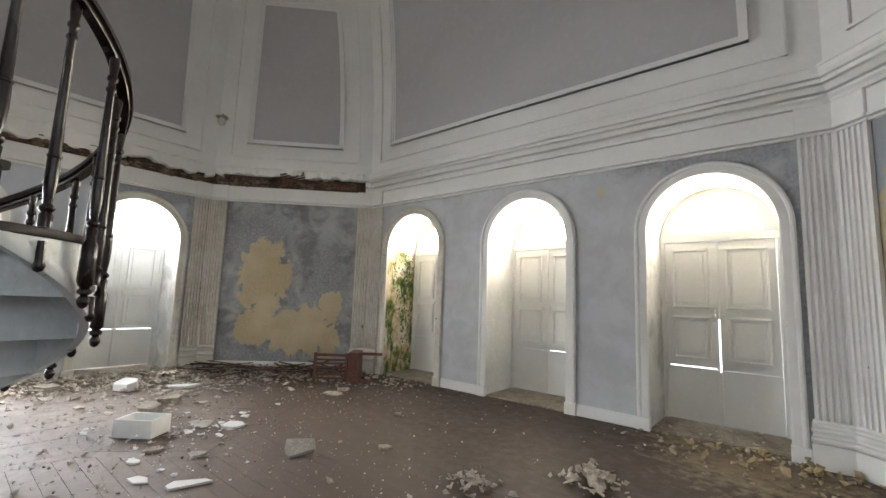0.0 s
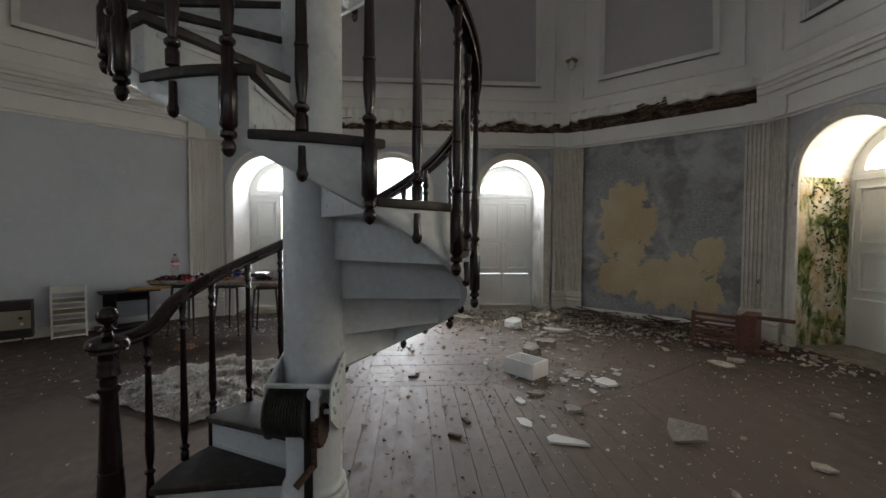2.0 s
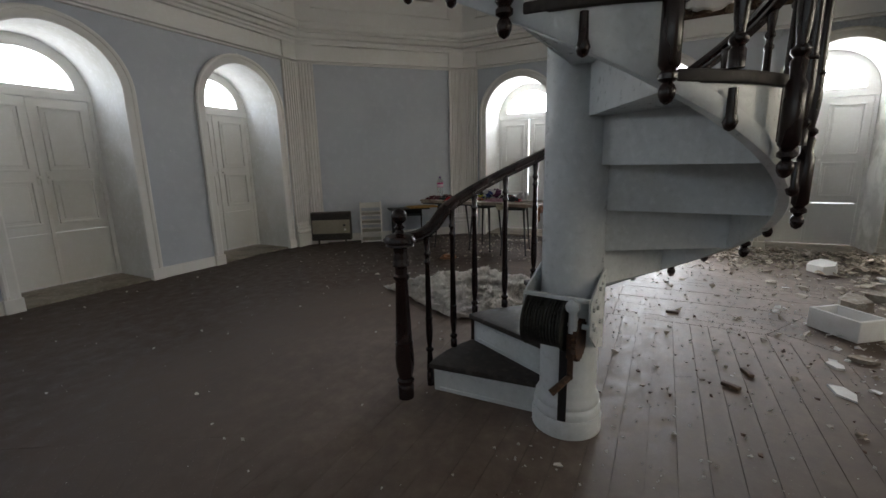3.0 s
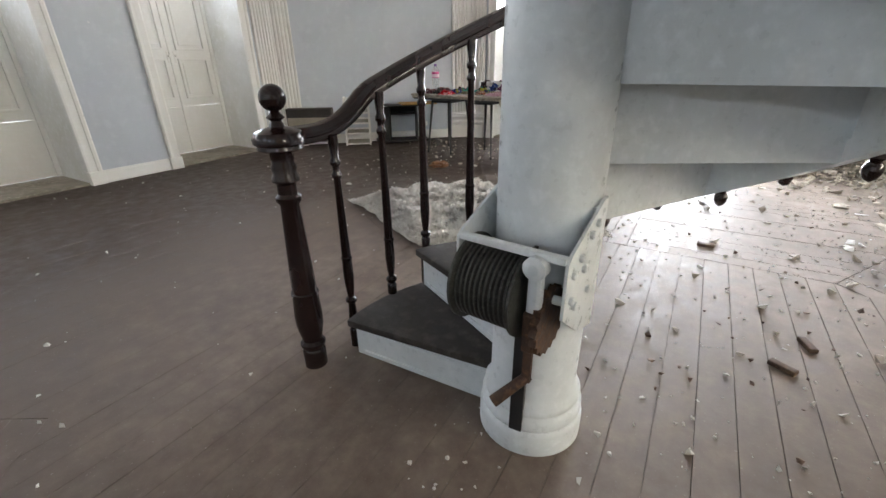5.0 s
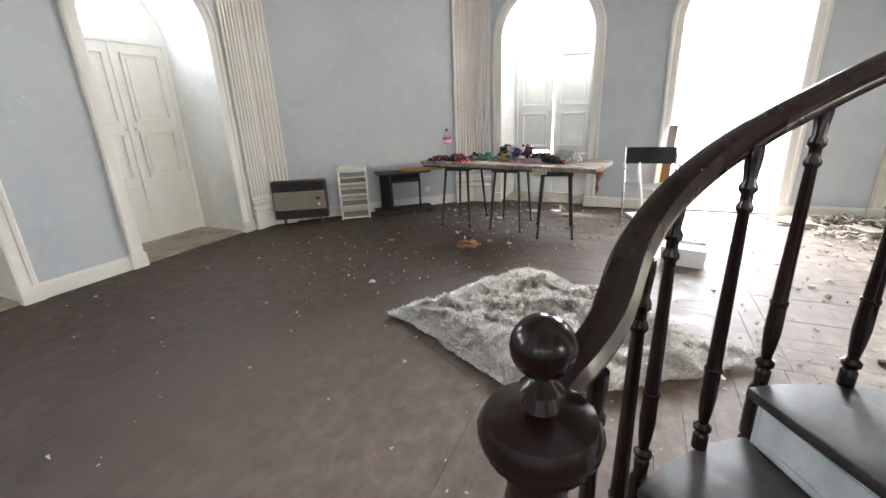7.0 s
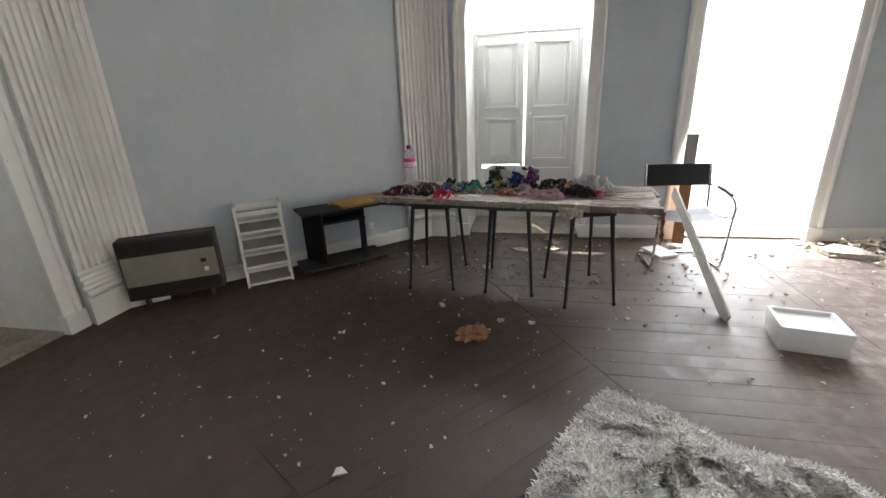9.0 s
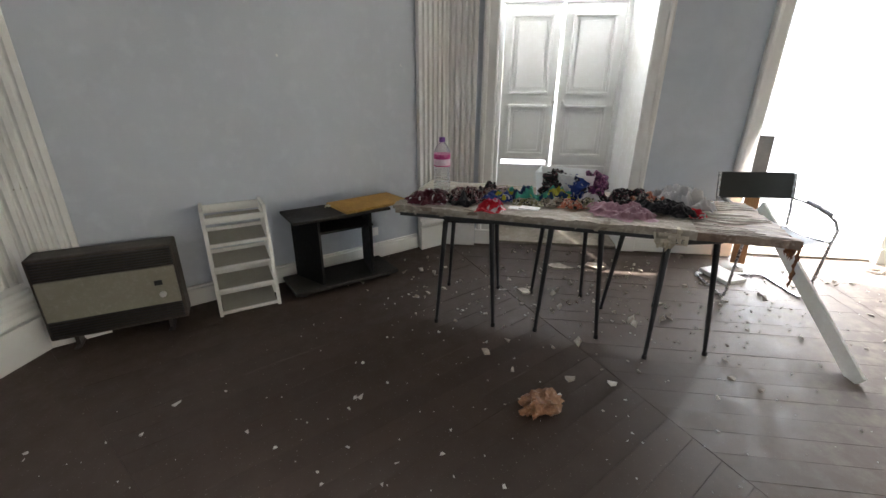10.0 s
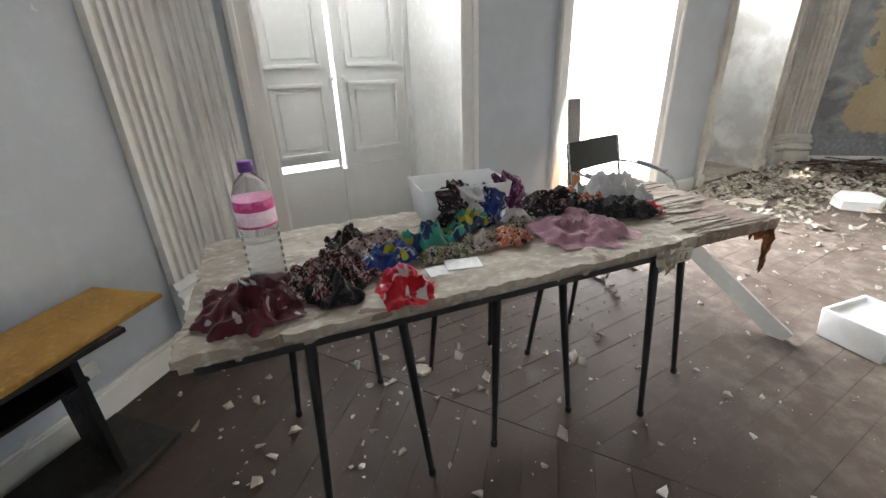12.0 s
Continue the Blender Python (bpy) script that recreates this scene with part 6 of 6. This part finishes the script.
def scatter(name, places, mat, label, category="rubble", squash=1.0):
    """Many small pieces in one mesh; places: x, y, z, size, lean."""
    verts, faces = [], []
    for x, y, z, size, lean in places:
        vs, fs = chunk_data[rr.randrange(14)]
        m = pose(x, y, z, rr.uniform(-lean, lean), rr.uniform(-lean, lean), rr.uniform(0, 360))
        i0 = len(verts)
        verts += [m @ Vector((v.x * size, v.y * size, v.z * size * squash)) for v in vs]
        faces += [[i0 + i for i in f] for f in fs]
    me = bpy.data.meshes.new(name)
    me.from_pydata(verts, [], faces)
    me.materials.append(mat)
    return tagged(new(name, me), label, category, kind="stuff")


def in_wall(angle, s, inward):
    return wall_pose(angle) @ Vector((s, -inward, 0))


def heap_along(angle, s0, s1, depth, n, size, high):
    out = []
    for _ in range(n):
        s, q = rr.uniform(s0, s1), abs(rr.gauss(0, depth * 0.5))
        p = in_wall(angle, s, 0.14 + q)
        h = max(0.0, high * (1 - q / depth)) * rr.random()
        out.append((p.x, p.y, h, size * rr.uniform(0.35, 1.3), 30))
    return out


places = heap_along(NW, -1.3, 1.3, 1.0, 1300, 0.034, 0.11) + heap_along(WEST, 0.75, 3.1, 1.0, 1200, 0.038, 0.10) + heap_along(WEST, 0.4, 1.2, 0.45, 60, 0.04, 0.03) + heap_along(NORTH, -3.0, -1.6, 0.6, 110, 0.04, 0.05)
scatter("plaster_rubble", places, M_PLASTER, "heaps of broken plaster along the wall foot", squash=0.55)
places = heap_along(NW, -1.2, 1.2, 0.7, 420, 0.034, 0.13)
scatter("timber_rubble", places, M_ROT, "dark rotten timber fragments in the plaster heap", squash=0.5)
rr2 = random.Random(5)
for k in range(46):
    p = in_wall(NW, rr2.uniform(-1.2, 1.1), rr2.uniform(0.2, 0.9))
    ln = rr2.uniform(0.25, 0.8)
    bm = bmesh.new()
    box(bm, -ln / 2, ln / 2, -0.018, 0.018, -0.006, 0.006, 0.001)
    put("fallen_lath", bm, M_ROT, pose(p.x, p.y, rr2.uniform(0.05, 0.15), rr2.uniform(-10, 10), rr2.uniform(-8, 8), 45 + rr2.uniform(-50, 50)), "dark rotten lath lying in the rubble", "lath", group="fallen laths")
# flakes strewn over the floor, denser towards the northwest
places = []
for _ in range(11000):
    a, r = rr.uniform(0, 6.283), 5.3 * math.sqrt(rr.random())
    x, y = XC + r * math.cos(a), YC + r * math.sin(a)
    dens = (0.22 if x < -3.6 and y < -1.2 else 0.06) + 0.55 * min(1, max(0, (-x - 1.2) / 4.0)) * min(1, max(0.12, (y + 2.0) / 3.2))
    if -4.2 < x < -1.0 and -0.6 < y < 2.6:
        dens = max(dens, 0.75)
    if rr.random() < dens:
        places.append((x, y, 0.0016, 0.0035 + 0.012 * rr.random() ** 3 + (0.02 if rr.random() < 0.03 * dens else 0), 6))
scatter("plaster_flakes", places, M_FLAKE, "white plaster flakes strewn over the floor", "flakes")
places = []
for _ in range(420):
    x, y = rr.gauss(-4.4, 1.2), rr.gauss(1.5, 1.0)
    if x > -6.9 and y < 4.6:
        places.append((x, y, 0.002, 0.006 + 0.028 * rr.random() ** 3, 10))
for _ in range(420):
    x, y = rr.gauss(-6.4, 0.5), rr.gauss(-2.0, 0.8)
    if x > -7.2:
        places.append((x, y, 0.002, 0.006 + 0.024 * rr.random() ** 3, 10))
for _ in range(160):
    p = in_wall(NORTH, rr.gauss(2.3, 0.45), rr.gauss(0.15, 0.35))
    places.append((p.x, min(p.y, 5.75), 0.024 if p.y > 5.12 else 0.002, 0.008 + 0.03 * rr.random() ** 2, 14))
ochre = []
for _ in range(90):
    p = in_wall(NORTH, rr.gauss(2.75, 0.40), abs(rr.gauss(0.10, 0.40)))
    ochre.append((p.x, p.y, 0.003, 0.010 + 0.05 * rr.random() ** 2, 16))
for _ in range(60):
    p = in_wall(NE, rr.gauss(-0.9, 0.5), abs(rr.gauss(0.15, 0.2)))
    ochre.append((p.x, p.y, 0.003, 0.010 + 0.05 * rr.random() ** 2, 16))
scatter("ochre_fragments", ochre, M_OCHRE, "ochre plaster fragments fallen at the wall foot", "fragments")
scatter("plaster_fragments", places, M_PLASTER, "scattered fragments of broken plaster on the floor", "fragments")
places = [(rr.gauss(-2.7, 0.9), rr.gauss(0.5, 0.6), 0.002, 0.006 + 0.012 * rr.random(), 10) for _ in range(60)]
scatter("dark_droppings", places, M_ROT, "small dark bits of rotten wood on the boards", "fragments")


def slab_piece(x, y, w, d, h, turn, tilt, seed, mat, label, group=""):
    r3 = random.Random(seed)
    bm = bmesh.new()
    n = r3.choice((5, 6, 7))
    turn0 = r3.uniform(0, 6.28)
    h = min(h, 0.045) * 0.7 if h < 0.06 else h
    ring = []
    for i in range(n):
        a, f = turn0 + 2 * math.pi * (i + r3.uniform(-0.25, 0.25)) / n, r3.uniform(0.72, 1.28)
        ring.append((w / 2 * math.cos(a) * f, d / 2 * math.sin(a) * f))
    lo = [bm.verts.new((px, py, 0)) for px, py in ring]
    hi = [bm.verts.new((px * r3.uniform(0.93, 1.0), py * r3.uniform(0.93, 1.0), h * r3.uniform(0.7, 1.15))) for px, py in ring]
    bm.faces.new(lo[::-1])
    bm.faces.new(hi)
    for i in range(n):
        bm.faces.new((lo[i], lo[(i + 1) % n], hi[(i + 1) % n], hi[i]))
    m = pose(x, y, 0.002 + 0.5 * min(w, d) * math.sin(math.radians(abs(tilt))), tilt, 0, turn)
    return put("plaster_piece", bm, mat, m, label, "plaster", group=group)


for spec in (
    (-2.50, 2.12, 0.34, 0.24, 0.03, 35, 24, 1, M_SLABGREY, "grey flat slab of fallen plaster, tilted"),
    (-2.50, 1.26, 0.32, 0.13, 0.025, 70, 0, 2, M_FOAM, "long white flake of fallen plaster"),
    (-2.80, 1.05, 0.16, 0.10, 0.02, 20, 0, 3, M_FOAM, "white piece of fallen plaster"),
    (-3.00, 1.50, 0.20, 0.13, 0.03, 50, 5, 4, M_SLABGREY, "flat grey-white piece of fallen plaster"),
    (-3.35, 1.30, 0.14, 0.09, 0.03, 80, 8, 5, M_PLASTER, "white piece of fallen plaster"),
    (-3.20, 1.12, 0.12, 0.08, 0.02, 10, 0, 6, M_FOAM, "white piece of fallen plaster"),
    (-3.55, 2.05, 0.30, 0.18, 0.035, 60, 6, 7, M_FOAM, "white slab of fallen plaster"),
    (-3.85, 1.85, 0.36, 0.24, 0.02, 30, 4, 8, M_SLABGREY, "flat grey-white piece of fallen plaster"),
    (-4.60, 1.60, 0.30, 0.22, 0.08, 10, 8, 9, M_PLASTER, "thick lump of fallen plaster"),
    (-4.95, 1.95, 0.26, 0.20, 0.07, 60, 8, 10, M_PLASTER, "thick lump of fallen plaster"),
    # the next two imitate patches of sun on the rubble by their white colour
    (-6.05, 1.75, 0.34, 0.22, 0.10, 20, 10, 11, M_FOAM, "white lump of fallen plaster standing in for a sun patch"),
    (-5.75, 2.35, 0.40, 0.16, 0.04, 60, 4, 12, M_FOAM, "white slab of fallen plaster standing in for a sun patch"),
    (-6.80, 0.55, 0.38, 0.16, 0.06, 70, 6, 13, M_PLASTER, "long lump of fallen plaster by the doorway"),
    (-6.60, 1.05, 0.42, 0.2, 0.07, 50, 6, 14, M_PLASTER, "long lump of fallen plaster by the doorway"),
    (-2.05, 2.72, 0.14, 0.07, 0.03, 40, 8, 15, M_PLASTER, "small lump of fallen plaster"),
    (-2.75, 3.55, 0.10, 0.06, 0.03, 40, 8, 16, M_PLASTER, "small lump of fallen plaster"),
    (-4.05, 3.60, 0.30, 0.14, 0.03, 20, 6, 17, M_PLASTER, "flat piece of plaster by the toppled chair"),
    (-4.15, 3.85, 0.22, 0.12, 0.05, 70, 10, 18, M_PLASTER, "piece of plaster by the toppled chair"),
    (-6.25, -2.6, 0.12, 0.07, 0.02, 40, 4, 19, M_PLASTER, "flat piece of plaster under the table"),
    (-6.75, -2.3, 0.22, 0.09, 0.02, 80, 4, 20, M_PLASTER, "long flat piece of plaster by the door"),
    (-6.8, -2.0, 0.18, 0.10, 0.03, 60, 5, 21, M_PLASTER, "long flat piece of plaster by the door"),
):
    slab_piece(*spec, group="fallen plaster")
# crumbs of white foam and plaster round the box, pale rubble in front of the west wall
places = [(rr.gauss(-3.75, 0.42), rr.gauss(1.62, 0.34), 0.002, 0.008 + 0.045 * rr.random() ** 2.5, 8) for _ in range(150)]
scatter("foam_crumbs", places, M_FOAM, "white crumbs of polystyrene and plaster on the boards", "crumbs", 0.5)
places = [(rr.gauss(-5.7, 0.55), rr.gauss(2.1, 0.65), 0.002, 0.02 + 0.06 * rr.random() ** 2, 12) for _ in range(170)]
scatter("pale_rubble", [p for p in places if p[0] > -7.1], M_PLASTER, "pale plaster rubble strewn in front of the wall", "rubble", 0.45)
# two small heaps swept together on the boards
for cx, cy, n, sz, hi, seed in ((-0.42, 3.30, 110, 0.042, 0.18, 1), (-1.05, 2.62, 70, 0.034, 0.10, 2)):
    r4 = random.Random(seed)
    places = []
    for k in range(n):
        q = abs(r4.gauss(0, 0.13))
        a = r4.uniform(0, 6.283)
        places.append((cx + q * math.cos(a), cy + q * math.sin(a), hi * max(0, 1 - q / 0.26) * r4.random(), sz * r4.uniform(0.5, 1.2), 50))
    scatter("rubble_heap", places, M_PLASTER, "small heap of broken plaster swept on the boards", "rubble", 0.4)
# rotten bits lying on the boards by the column
for x, y, t in ((-2.85, 0.61, 20), (-2.62, 0.50, 60), (-3.87, 0.21, 90)):
    bm = bmesh.new()
    box(bm, -0.05, 0.05, -0.018, 0.018, 0, 0.022, 0.006)
    put("wood_splinter", bm, M_ROT, pose(x, y, 0.001, 0, 0, t), "dark splinter of rotten wood on the boards", "splinter", group="wood splinters")

# ---------------------------------------------------------------- floor: rings of boards, mitred along the corners
bm = bmesh.new()
cs = []
for a_ in ALL_WALLS:
    half = HALF if a_ % 90 == 0 else DHALF
    cs.append(bm.verts.new(wall_pose(a_) @ Vector((-half - 0.02, 0.06, -0.008))))
    cs.append(bm.verts.new(wall_pose(a_) @ Vector((half + 0.02, 0.06, -0.008))))
bmesh.ops.convex_hull(bm, input=cs)
floor = put("floor", bm, M_FLOOR, None, "dusty brown wooden floor in octagonal rings of boards", "floor", "structure")
rnd = random.Random(21)
BOARD, CORE = 0.125, 1.64        # boards' width; half width of the middle field
rest = bmesh.new()


def floorboard(pts, m, far=False):
    """A board with a flat top; pts: its outline."""
    z = rnd.uniform(-0.0005, 0.0005)
    bm = rest if far else bmesh.new()
    t = [bm.verts.new((x, y, z)) for x, y in pts]
    l = [bm.verts.new((x, y, -0.0075)) for x, y in pts]
    if far:
        for v in t + l:
            v.co = m @ v.co
    bm.faces.new(t)
    for i in range(len(pts)):
        j = (i + 1) % len(pts)
        bm.faces.new((t[i], l[i], l[j], t[j]))
    if not far:
        part("floorboard", bm, M_FLOOR, floor).matrix_local = m


for a_ in ALL_WALLS:
    main = a_ % 90 == 0
    dist, half = (R, HALF) if main else (DIAG, DHALF)
    slope = half / dist
    base = pose(XC, YC, 0, 0, 0, a_)
    d = CORE * dist / R
    while d < dist + 0.02:
        d1 = min(d + BOARD - 0.0012, dist + 0.02)
        x0, x1 = d * slope - 0.0015, d1 * slope - 0.0015
        if a_ == WEST:              # the west boards stop at a strip along the axis
            ya, yb = -0.23, -0.10
            floorboard([(-x0, d), (ya, d), (ya, d1), (-x1, d1)], base)
            floorboard([(yb, d), (x0, d), (x1, d1), (yb, d1)], base)
        else:
            floorboard([(-x0, d), (x0, d), (x1, d1), (-x1, d1)], base, a_ in (EAST, SE, SOUTH))
        d += BOARD
floorboard([(-R, -0.228), (-CORE - 0.002, -0.228), (-CORE - 0.002, -0.102), (-R, -0.102)], pose(XC, YC, 0))
k = CORE / R


def core_x(v):
    return R * k - max(0.0, abs(v) - HALF * k) - 0.002


v = -CORE
while v < CORE - 0.01:
    v1 = min(v + BOARD - 0.0024, CORE)
    floorboard([(-core_x(v), v), (core_x(v), v), (core_x(v1), v1), (-core_x(v1), v1)], pose(XC, YC, 0))
    v += BOARD
tagged(part("far_floorboards", rest, M_FLOOR, floor), kind="stuff")
